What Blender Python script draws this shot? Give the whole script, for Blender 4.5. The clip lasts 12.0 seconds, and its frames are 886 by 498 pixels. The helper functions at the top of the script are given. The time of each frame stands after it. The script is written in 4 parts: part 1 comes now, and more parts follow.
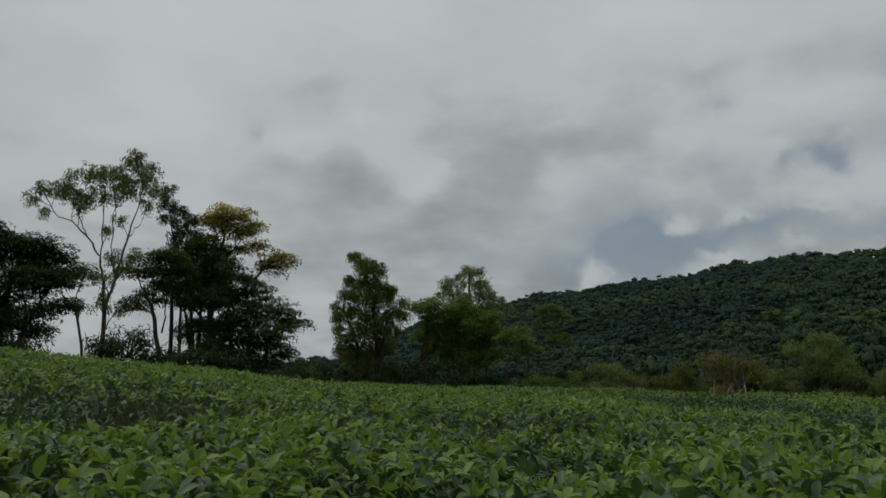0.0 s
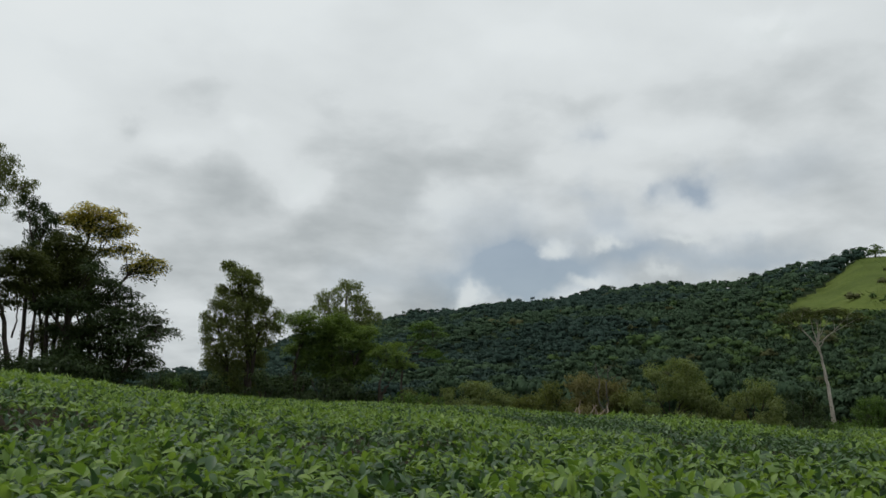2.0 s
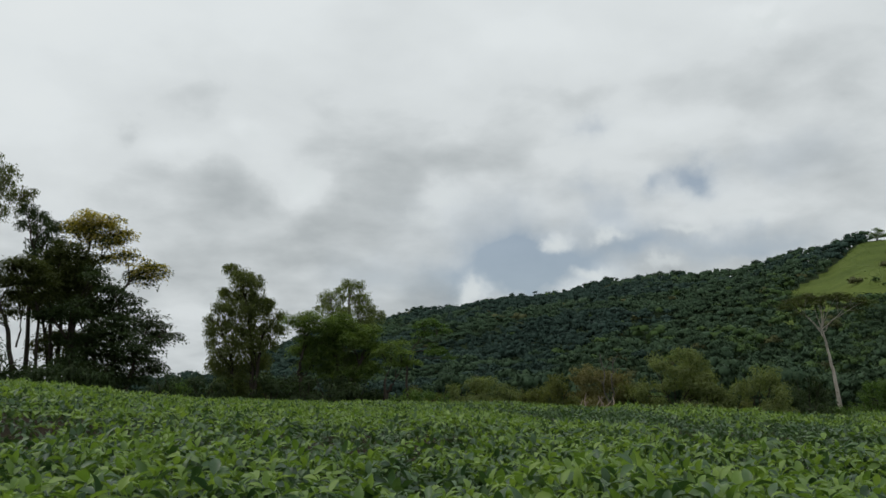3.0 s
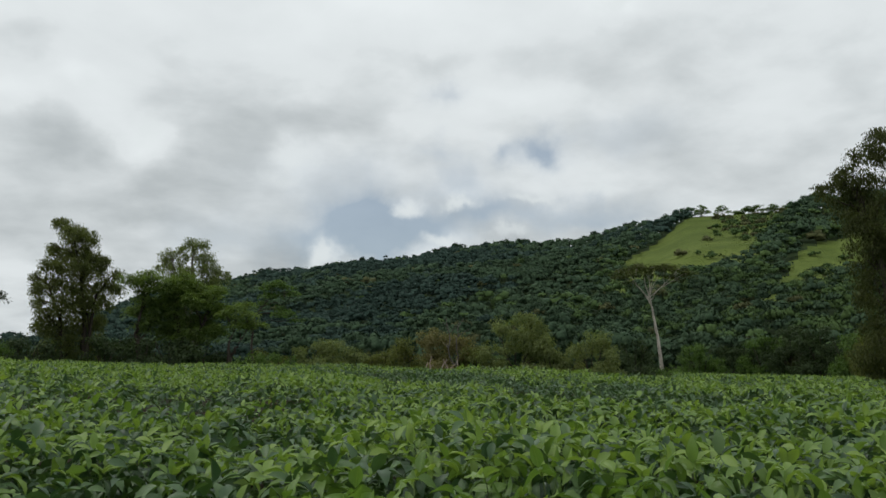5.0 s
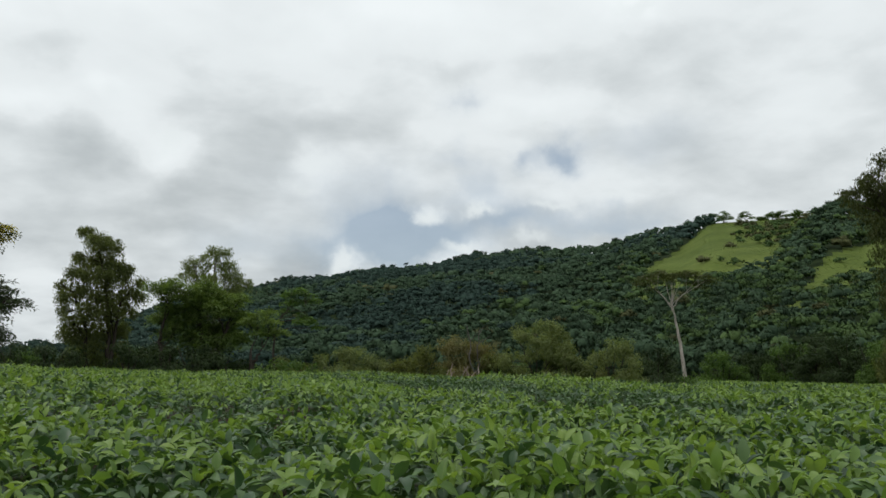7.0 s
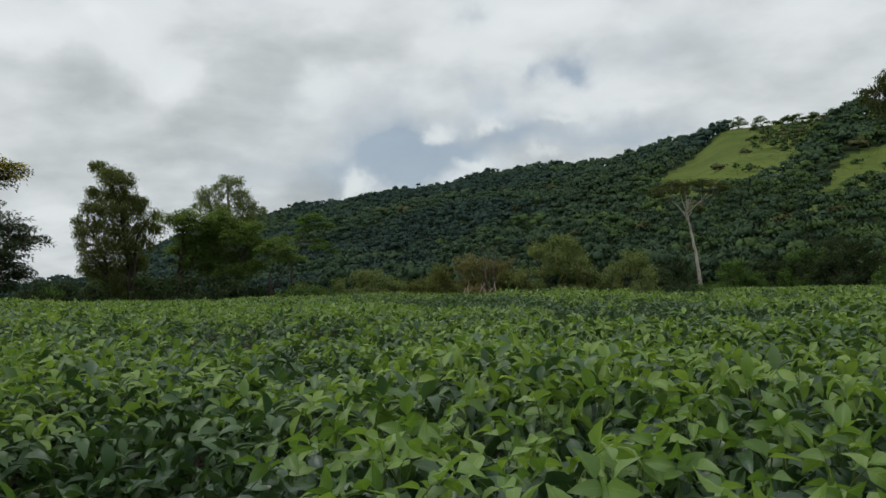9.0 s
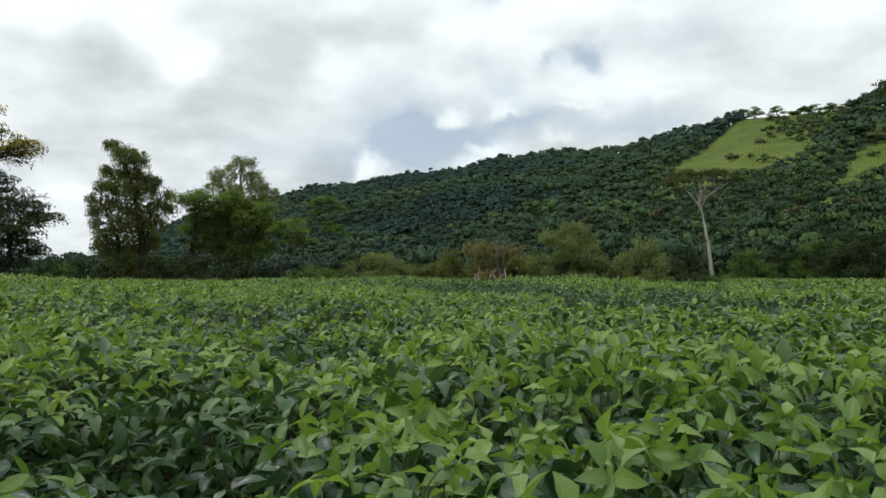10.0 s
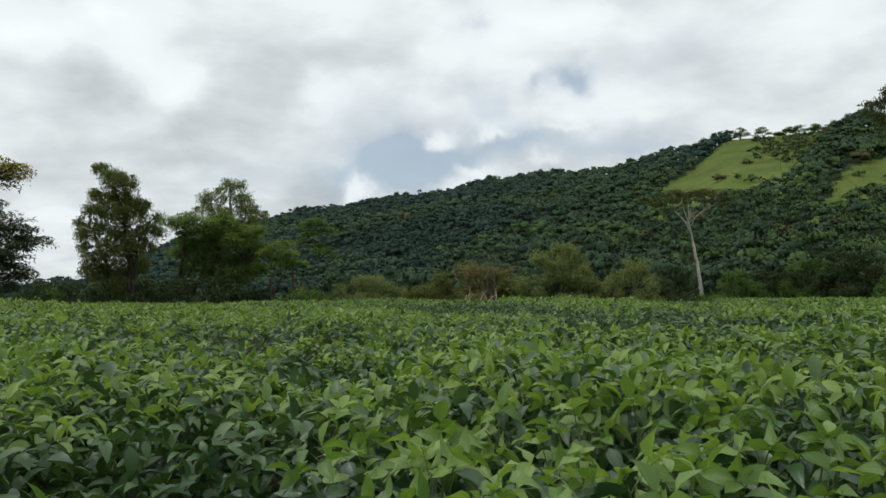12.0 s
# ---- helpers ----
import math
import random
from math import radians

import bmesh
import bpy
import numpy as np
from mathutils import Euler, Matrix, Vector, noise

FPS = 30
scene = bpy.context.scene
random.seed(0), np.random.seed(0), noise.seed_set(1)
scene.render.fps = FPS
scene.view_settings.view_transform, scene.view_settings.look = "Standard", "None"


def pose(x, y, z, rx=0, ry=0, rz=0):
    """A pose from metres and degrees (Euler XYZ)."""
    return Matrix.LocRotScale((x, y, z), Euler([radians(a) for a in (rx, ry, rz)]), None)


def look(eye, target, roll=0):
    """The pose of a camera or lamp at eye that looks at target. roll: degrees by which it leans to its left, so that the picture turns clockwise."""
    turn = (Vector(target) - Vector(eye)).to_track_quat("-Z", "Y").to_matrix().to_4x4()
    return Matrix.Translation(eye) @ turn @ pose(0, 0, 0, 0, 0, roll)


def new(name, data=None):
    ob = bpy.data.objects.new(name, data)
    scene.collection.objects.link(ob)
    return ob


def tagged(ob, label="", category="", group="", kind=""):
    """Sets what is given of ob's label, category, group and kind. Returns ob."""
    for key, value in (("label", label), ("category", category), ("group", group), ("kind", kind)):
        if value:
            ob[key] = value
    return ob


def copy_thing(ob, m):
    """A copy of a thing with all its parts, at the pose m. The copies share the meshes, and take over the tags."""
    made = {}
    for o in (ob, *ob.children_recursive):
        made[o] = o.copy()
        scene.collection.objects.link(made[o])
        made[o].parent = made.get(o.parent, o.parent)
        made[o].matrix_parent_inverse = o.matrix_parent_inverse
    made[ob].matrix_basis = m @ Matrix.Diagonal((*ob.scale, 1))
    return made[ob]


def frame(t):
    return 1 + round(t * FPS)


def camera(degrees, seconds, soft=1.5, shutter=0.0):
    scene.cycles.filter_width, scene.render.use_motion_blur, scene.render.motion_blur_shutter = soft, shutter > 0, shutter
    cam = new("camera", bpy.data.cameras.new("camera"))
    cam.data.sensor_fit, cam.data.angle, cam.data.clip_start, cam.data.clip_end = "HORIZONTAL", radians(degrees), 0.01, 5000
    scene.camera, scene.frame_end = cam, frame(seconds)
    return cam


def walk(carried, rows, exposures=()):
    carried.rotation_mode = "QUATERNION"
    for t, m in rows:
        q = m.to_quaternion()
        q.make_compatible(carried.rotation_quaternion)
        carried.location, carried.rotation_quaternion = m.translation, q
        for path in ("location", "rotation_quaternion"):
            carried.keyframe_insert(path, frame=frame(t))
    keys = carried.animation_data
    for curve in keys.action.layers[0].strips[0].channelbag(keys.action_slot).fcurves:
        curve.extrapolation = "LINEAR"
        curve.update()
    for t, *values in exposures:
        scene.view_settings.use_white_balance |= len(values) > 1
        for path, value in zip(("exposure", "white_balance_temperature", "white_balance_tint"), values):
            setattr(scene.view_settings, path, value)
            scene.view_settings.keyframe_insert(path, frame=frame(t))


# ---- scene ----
# ------------------------------------------------------------------ camera
LENS = 58.6
EYE = 1.2
cam = camera(LENS, 12.0, soft=1.55)
# seconds, offset x y z in metres, yaw, pitch, roll in degrees
PATH = [
    (0.0, 0.0, 0.0, 0.0, 0.0, 9.6, 0.0),
    (0.5, 0.016, 0.016, -0.003, -1.74, 9.454, 0.175),
    (1.0, 0.027, 0.022, -0.001, -3.468, 9.727, -1.099),
    (1.5, 0.039, 0.023, -0.001, -7.305, 10.434, 0.216),
    (2.0, 0.039, 0.01, 0.005, -8.828, 10.823, 1.232),
    (2.5, 0.035, 0.019, 0.008, -9.385, 10.874, 0.448),
    (3.0, 0.054, 0.033, 0.002, -8.731, 10.586, -0.482),
    (3.5, 0.059, 0.038, 0.002, -12.8, 8.922, -0.186),
    (3.7, 0.069, 0.042, 0.001, -13.702, 8.661, -0.605),
    (5.3, 0.075, -0.056, -0.012, -20.029, 7.84, -0.327),
    (5.5, 0.075, -0.052, -0.012, -19.886, 7.887, -0.37),
    (6.0, 0.08, -0.045, -0.013, -20.361, 7.243, -0.198),
    (6.5, 0.073, -0.049, -0.012, -18.596, 7.518, -0.073),
    (7.0, 0.071, -0.05, -0.011, -18.107, 8.413, -0.431),
    (7.2, 0.063, -0.052, -0.008, -17.057, 8.945, -0.627),
    (8.8, 0.079, 0.022, -0.009, -13.579, 6.536, -2.577),
    (9.0, 0.071, 0.035, -0.009, -16.983, 2.598, -2.786),
    (9.5, 0.068, 0.03, -0.005, -17.148, 1.609, -1.817),
    (10.0, 0.067, 0.03, -0.004, -16.148, 1.527, -1.619),
    (10.5, 0.047, 0.026, -0.003, -12.355, 3.177, -2.028),
    (11.0, -0.023, 0.035, -0.008, -10.963, 3.468, -3.375),
    (11.5, -0.07, 0.043, -0.014, -11.998, 3.388, -1.146),
    (12.0, -0.029, 0.138, -0.015, -16.975, 3.079, -2.007),
]


def aimed(x, y, z, yaw, pitch, roll):
    a, b = radians(yaw), radians(pitch)
    eye = Vector((x, y, EYE + z))
    ahead = Vector((-math.sin(a) * math.cos(b), math.cos(a) * math.cos(b), math.sin(b)))
    return look(eye, eye + ahead, roll)


EXPOSURES = [(0.0, -0.82), (0.5, -0.42), (1.0, -0.3), (1.5, -0.2), (2.5, -0.2), (3.5, -0.22), (5.5, 0.0), (7.0, 0.05), (8.8, -0.1), (9.0, -0.08), (9.5, 0.24), (10.0, 0.34), (10.5, 0.32), (11.0, 0.26), (12.0, 0.2)]
walk(cam, [(r[0], aimed(*r[1:])) for r in PATH], EXPOSURES)

# ------------------------------------------------------------------ world and sun
SUN_AZ, SUN_EL = -75.0, 58.0


class Nodes:
    """Short hand for building node trees."""

    def __init__(self, tree):
        self.tree = tree
        tree.nodes.clear()

    def add(self, kind, **values):
        node = self.tree.nodes.new(kind)
        if "operation" in values:
            node.operation = values["operation"]
        if "data_type" in values:
            node.data_type = values["data_type"]
        if "blend_type" in values:
            node.blend_type = values["blend_type"]
        if "sky_type" in values:
            node.sky_type, node.sun_disc = values["sky_type"], values["sun_disc"]
        return node

    def link(self, a, b):
        self.tree.links.new(a, b)

    def math(self, op, a, b=None, c=None):
        node = self.add("ShaderNodeMath", operation=op)
        for i, v in enumerate((a, b, c)):
            if v is None:
                continue
            if isinstance(v, (int, float)):
                node.inputs[i].default_value = v
            else:
                self.link(v, node.inputs[i])
        return node.outputs[0]

    def ramp(self, fac, stops, mode="LINEAR"):
        node = self.add("ShaderNodeValToRGB")
        node.color_ramp.interpolation = mode
        els = node.color_ramp.elements
        els[0].position, els[0].color = stops[0][0], (*stops[0][1], 1)
        els[1].position, els[1].color = stops[-1][0], (*stops[-1][1], 1)
        for p, c in stops[1:-1]:
            e = els.new(p)
            e.color = (*c, 1)
        self.link(fac, node.inputs[0])
        return node.outputs[0]

    def mix(self, fac, a, b, blend="MIX"):
        node = self.add("ShaderNodeMix", data_type="RGBA", blend_type=blend)
        for i, v in ((0, fac), (6, a), (7, b)):
            if isinstance(v, (int, float)):
                node.inputs[i].default_value = v
            elif isinstance(v, tuple):
                node.inputs[i].default_value = (*v, 1)
            else:
                self.link(v, node.inputs[i])
        return node.outputs[2]

    def noise(self, scale, detail=4.0, rough=0.55, vector=None, distortion=0.0):
        node = self.add("ShaderNodeTexNoise")
        node.inputs["Scale"].default_value = scale
        node.inputs["Detail"].default_value = detail
        node.inputs["Roughness"].default_value = rough
        node.inputs["Distortion"].default_value = distortion
        if vector is not None:
            self.link(vector, node.inputs["Vector"])
        return node.outputs[0]


# cloud lumps: azimuth, elevation, half widths (degrees), strength
LIGHT_CLOUD = [
    (-2.1, 15.0, 2.2, 1.7, .26), (8.8, 14.2, 2.4, 1.6, .16), (-5.6, 18.6, 2.0, 1.0, .15), (-10, 17.0, 3.2, .8, .14),
    (10.9, 7.7, 1.1, 1.1, .34), (16.9, 10.9, 1.1, .8, .30), (20.8, 11.4, 1.3, .6, .22), (26.3, 11.7, 2.6, .7, .10),
    (19.5, 8.0, 2.0, .6, .2), (33, 24.6, 3.0, 1.0, .22), (-21, 17.2, 5.0, 3.0, .22), (-19, 25, 7.0, 4.0, .14), (26, 18.5, 4.5, .9, .10),
    (-3.5, 27, 6, 3, .16), (13, 26, 6, 3, .12), (-4.5, 6, 4, 2.5, .06), (30, 12.5, 4, 1.2, .04), (44, 17, 9, 4, .05),
]
GREY_CLOUD = [
    (-8.2, 14.6, 3.8, 2.0, .12), (-9.8, 21.2, 2.4, 1.8, .13), (0.5, 12.2, 3.6, 1.7, .11), (7.5, 16.6, 6.0, 2.2, .12),
    (-14, 17.8, 1.2, .8, .12), (20, 21.2, 2.6, 1.2, .12), (30, 21.5, 5.5, 2.2, .05), (38, 19, 6, 3, .05), (1, 9.6, 4.0, .9, .08),
    (-16, 13, 3, 1.3, .06), (9, 6.3, 7, 1.6, .14), (24, 8.6, 8, 1.4, .10), (14, 16, 3.5, 1.2, .06),
]
BLUE_GAP = [
    (26.9, 15.0, 1.7, 1.1, .85), (24.0, 14.6, 1.0, 1.0, .55), (19.8, 19.3, 1.5, .8, .35), (13.8, 10.0, 3.0, 1.7, .9), (19.3, 15.2, 1.6, .8, .3),
    (9.5, 8.4, 2.2, 1.2, .55), (17.5, 9.3, 3.6, 1.5, .75), (22.5, 10.8, 4.0, 1.3, .6), (29, 10.3, 5.0, 1.1, .4), (33, 15.5, 4, 1.4, .25), (12, 12.5, 5, 2.0, .3), (4, 8.5, 4, 1.6, .25), (14.5, 8.0, 3.5, 1.0, .5), (31, 10.0, 3.0, 1.0, .3), (20.8, 13.2, 1.6, 1.4, .3),
]


PUFFS = [
    (10.9, 7.6, 1.3, 1.2, 1.0), (16.9, 10.9, 1.2, .8, 1.0), (20.7, 11.3, 1.3, .6, .9), (20.0, 8.5, 1.5, .55, .9), (26.3, 11.7, 2.2, .5, .7), (-1.8, 15.2, 1.6, 1.2, .8), (9.0, 14.4, 1.8, .8, .6),
    (7.2, 12.6, 1.4, .9, .55), (25.6, 17.9, 2.6, .5, .6), (31, 12.0, 1.8, .5, .6), (-5, 18.4, 1.4, .7, .55), (33, 24.8, 2.2, .7, .8), (24.5, 9.0, 1.6, .5, .6),
]


def build_world():
    world = bpy.data.worlds.new("overcast_sky")
    scene.world = world
    world.use_nodes = True
    n = Nodes(world.node_tree)
    out = n.add("ShaderNodeOutputWorld")
    back = n.add("ShaderNodeBackground")
    n.link(back.outputs[0], out.inputs[0])
    sky = n.add("ShaderNodeTexSky", sky_type="NISHITA", sun_disc=False)
    sky.sun_elevation, sky.sun_rotation = radians(SUN_EL), radians(SUN_AZ)
    coord = n.add("ShaderNodeTexCoord").outputs["Generated"]
    def wander(scale, amount):
        """Azimuth and elevation in degrees, with a small wander of the direction for ragged edges."""
        wob = n.add("ShaderNodeTexNoise")
        wob.inputs["Scale"].default_value, wob.inputs["Detail"].default_value, wob.inputs["Roughness"].default_value = scale, 7.0, 0.52
        n.link(coord, wob.inputs["Vector"])
        sub = n.add("ShaderNodeVectorMath", operation="SUBTRACT")
        n.link(wob.outputs["Color"], sub.inputs[0])
        sub.inputs[1].default_value = (.5, .5, .5)
        mad = n.add("ShaderNodeVectorMath", operation="MULTIPLY_ADD")
        n.link(sub.outputs[0], mad.inputs[0])
        mad.inputs[1].default_value = (amount, amount, amount * .75)
        n.link(coord, mad.inputs[2])
        nor = n.add("ShaderNodeVectorMath", operation="NORMALIZE")
        n.link(mad.outputs[0], nor.inputs[0])
        sep = n.add("ShaderNodeSeparateXYZ")
        n.link(nor.outputs[0], sep.inputs[0])
        az = n.math("MULTIPLY", n.math("ARCTAN2", sep.outputs[0], sep.outputs[1]), 57.2958)
        return az, n.math("MULTIPLY", n.math("ARCSINE", sep.outputs[2]), 57.2958)

    loose = wander(10.0, .11)
    tight = wander(20.0, .085)

    def lumps(rows, where):
        az, el = where
        total = None
        for a, e, wa, we, s in rows:
            u = n.math("DIVIDE", n.math("SUBTRACT", az, a), wa)
            v = n.math("DIVIDE", n.math("SUBTRACT", el, e), we)
            q = n.math("ADD", n.math("MULTIPLY", u, u), n.math("MULTIPLY", v, v))
            g = n.math("MULTIPLY", n.math("EXPONENT", n.math("MULTIPLY", q, -1.0)), s)
            total = g if total is None else n.math("ADD", total, g)
        return total

    # a flat cloud deck seen in perspective
    plain = n.add("ShaderNodeSeparateXYZ")
    n.link(coord, plain.inputs[0])
    h = n.math("ADD", n.math("MAXIMUM", plain.outputs[2], 0.0), 0.34)
    deck = n.add("ShaderNodeCombineXYZ")
    n.link(n.math("DIVIDE", plain.outputs[0], h), deck.inputs[0])
    n.link(n.math("DIVIDE", plain.outputs[1], h), deck.inputs[1])
    n.link(n.math("MULTIPLY", plain.outputs[2], 1.5), deck.inputs[2])
    big = n.noise(1.6, 7.0, 0.52, deck.outputs[0], 0.2)
    fine = n.noise(6.5, 7.0, 0.5, deck.outputs[0], 0.15)
    tone = n.math("ADD", n.math("MULTIPLY", big, 0.33), n.math("MULTIPLY", fine, 0.36))
    # thinner cloud higher up
    high = n.math("MINIMUM", n.math("MAXIMUM", n.math("SUBTRACT", loose[1], 9.0), 0.0), 16.0)
    tone = n.math("ADD", tone, n.math("ADD", 0.17, n.math("MULTIPLY", high, 0.0095)))
    tone = n.math("ADD", tone, lumps(LIGHT_CLOUD, loose))
    tone = n.math("SUBTRACT", tone, lumps(GREY_CLOUD, loose))
    # the veil is brightest round the hidden sun
    d = n.add("ShaderNodeVectorMath", operation="DOT_PRODUCT")
    n.link(coord, d.inputs[0])
    a, b = radians(SUN_AZ), radians(SUN_EL)
    d.inputs[1].default_value = (math.sin(a) * math.cos(b), math.cos(a) * math.cos(b), math.sin(b))
    glare = n.math("POWER", n.math("MAXIMUM", d.outputs["Value"], 0.0), 3.0)
    tone = n.math("ADD", tone, n.math("MULTIPLY", glare, 0.16))
    cloud = n.ramp(tone, [(0.2, (.27, .29, .31)), (0.42, (.44, .46, .475)), (0.62, (.66, .675, .69)), (0.82, (.735, .75, .765)), (1.0, (.765, .775, .785))])
    puff = n.add("ShaderNodeMapRange")
    puff.interpolation_type = "SMOOTHSTEP"
    n.link(lumps(PUFFS, tight), puff.inputs[0])
    puff.inputs[1].default_value, puff.inputs[2].default_value = 0.1, 1.0
    blue = n.math("MINIMUM", n.math("MULTIPLY", lumps(BLUE_GAP, tight), n.math("ADD", 0.35, n.math("MULTIPLY", fine, 1.15))), 0.8)
    hazed = n.mix(0.42, (.31, .365, .44), n.mix(1.0, sky.outputs[0], (.08, .08, .08), "MULTIPLY"))
    colour = n.mix(n.math("MULTIPLY", blue, 1.0), cloud, hazed)
    colour = n.mix(n.math("MULTIPLY", puff.outputs[0], 0.85), colour, (.67, .69, .70))
    n.link(n.mix(1.0, colour, (.962, 1.0, .998), "MULTIPLY"), back.inputs[0])
    back.inputs[1].default_value = 1.18


build_world()
lamp = bpy.data.lights.new("sun", "SUN")
lamp.energy, lamp.angle, lamp.color = 0.9, radians(25), (1.0, 0.96, 0.9)
sun = new("sun", lamp)
_a, _b = radians(SUN_AZ), radians(SUN_EL)
sun.matrix_world = look((0, 0, 60), Vector((0, 0, 60)) - Vector((math.sin(_a) * math.cos(_b), math.cos(_a) * math.cos(_b), math.sin(_b))))


# ------------------------------------------------------------------ materials
def leaf_material(name, dark, mid, light, rough=0.45, glow=0.22, own=0.62, patch_size=0.35, patch_share=0.42, sheen=0.35, veins=False):
    """Leaves: each one its own green, a little light through the blade, a soft sheen."""
    mat = bpy.data.materials.new(name)
    mat.use_nodes = True
    n = Nodes(mat.node_tree)
    out = n.add("ShaderNodeOutputMaterial")
    rnd = n.add("ShaderNodeNewGeometry").outputs["Random Per Island"]
    if veins:
        rnd = n.math("FRACT", n.math("ADD", rnd, n.add("ShaderNodeObjectInfo").outputs["Random"]))
    pos = n.add("ShaderNodeNewGeometry").outputs["Position"]
    patch = n.noise(patch_size, 3.0, 0.6, pos)
    grain = n.noise(55.0, 3.0, 0.6, pos)
    fac = n.math("ADD", n.math("MULTIPLY", rnd, own), n.math("MULTIPLY", patch, patch_share))
    fac = n.math("ADD", fac, n.math("MULTIPLY", n.math("SUBTRACT", grain, 0.5), 0.18))
    col = n.ramp(fac, [(0.12, dark), (0.5, mid), (0.95, light)])
    bsdf = n.add("ShaderNodeBsdfPrincipled")
    if veins:
        uv = n.add("ShaderNodeSeparateXYZ")
        n.link(n.add("ShaderNodeTexCoord").outputs["UV"], uv.inputs[0])
        along, across = uv.outputs[0], n.math("ABSOLUTE", uv.outputs[1])
        rib = n.math("SUBTRACT", 1.0, n.math("MINIMUM", n.math("MULTIPLY", across, 10.0), 1.0))
        wave = n.math("FRACT", n.math("SUBTRACT", n.math("MULTIPLY", along, 7.0), n.math("MULTIPLY", across, 1.7)))
        side = n.math("ABSOLUTE", n.math("SUBTRACT", wave, 0.5))
        line = n.math("SUBTRACT", 1.0, n.math("MINIMUM", n.math("MULTIPLY", side, 9.0), 1.0))
        net = n.math("MAXIMUM", rib, n.math("MULTIPLY", line, 0.06))
        col = n.mix(n.math("MULTIPLY", net, 0.4), col, n.mix(1.0, col, (1.9, 1.6, 1.7), "MULTIPLY"))
        bp = n.add("ShaderNodeBump")
        bp.inputs["Strength"].default_value, bp.inputs["Distance"].default_value = 0.14, 0.004
        n.link(n.math("SUBTRACT", n.math("MULTIPLY", side, 1.6), n.math("MULTIPLY", rib, 0.8)), bp.inputs["Height"])
        n.link(bp.outputs[0], bsdf.inputs["Normal"])
    n.link(col, bsdf.inputs["Base Color"])
    bsdf.inputs["Roughness"].default_value = rough
    bsdf.inputs["Specular IOR Level"].default_value = sheen
    thin = n.add("ShaderNodeBsdfTranslucent")
    n.link(n.mix(1.0, col, (1.25, 1.3, .55), "MULTIPLY"), thin.inputs[0])
    mix = n.add("ShaderNodeMixShader")
    mix.inputs[0].default_value = glow
    n.link(bsdf.outputs[0], mix.inputs[1])
    n.link(thin.outputs[0], mix.inputs[2])
    n.link(mix.outputs[0], out.inputs[0])
    return mat


def rough_material(name, dark, mid, light, scale=3.0, fine=40.0, rough=0.9, bump=0.4, stretch=(1, 1, 1)):
    """Bark, soil and turf: two sizes of mottling and a bump."""
    mat = bpy.data.materials.new(name)
    mat.use_nodes = True
    n = Nodes(mat.node_tree)
    out = n.add("ShaderNodeOutputMaterial")
    pos = n.add("ShaderNodeNewGeometry").outputs["Position"]
    mp = n.add("ShaderNodeVectorMath", operation="MULTIPLY")
    n.link(pos, mp.inputs[0])
    mp.inputs[1].default_value = stretch
    a, b = n.noise(scale, 5.0, 0.6, mp.outputs[0]), n.noise(fine, 4.0, 0.65, mp.outputs[0])
    fac = n.math("ADD", n.math("MULTIPLY", a, 0.65), n.math("MULTIPLY", b, 0.35))
    col = n.ramp(fac, [(0.32, dark), (0.5, mid), (0.68, light)])
    bsdf = n.add("ShaderNodeBsdfPrincipled")
    n.link(col, bsdf.inputs["Base Color"])
    bsdf.inputs["Roughness"].default_value = rough
    bsdf.inputs["Specular IOR Level"].default_value = 0.08
    bp = n.add("ShaderNodeBump")
    bp.inputs["Strength"].default_value = bump
    bp.inputs["Distance"].default_value = 0.05
    n.link(b, bp.inputs["Height"])
    n.link(bp.outputs[0], bsdf.inputs["Normal"])
    n.link(bsdf.outputs[0], out.inputs[0])
    return mat


def woods_material(name, dark, mid, light):
    """Far tree crowns: a tone for each stretch of wood, mottled by tufts of leaves."""
    mat = bpy.data.materials.new(name)
    mat.use_nodes = True
    n = Nodes(mat.node_tree)
    out = n.add("ShaderNodeOutputMaterial")
    geo = n.add("ShaderNodeNewGeometry")
    pos, rnd = geo.outputs["Position"], geo.outputs["Random Per Island"]
    wide, tuft = n.noise(.09, 3.0, 0.6, pos), n.noise(2.0, 5.0, 0.75, pos)
    fac = n.math("ADD", n.math("MULTIPLY", wide, 0.5), n.math("MULTIPLY", tuft, 0.42))
    fac = n.math("ADD", fac, n.math("MULTIPLY", rnd, 0.16))
    col = n.ramp(fac, [(0.34, dark), (0.52, mid), (0.78, light)])
    bsdf = n.add("ShaderNodeBsdfPrincipled")
    n.link(col, bsdf.inputs["Base Color"])
    bsdf.inputs["Roughness"].default_value = 0.7
    bsdf.inputs["Specular IOR Level"].default_value = 0.05
    bp = n.add("ShaderNodeBump")
    bp.inputs["Strength"].default_value, bp.inputs["Distance"].default_value = 0.35, 0.5
    n.link(tuft, bp.inputs["Height"])
    n.link(bp.outputs[0], bsdf.inputs["Normal"])
    n.link(bsdf.outputs[0], out.inputs[0])
    return mat


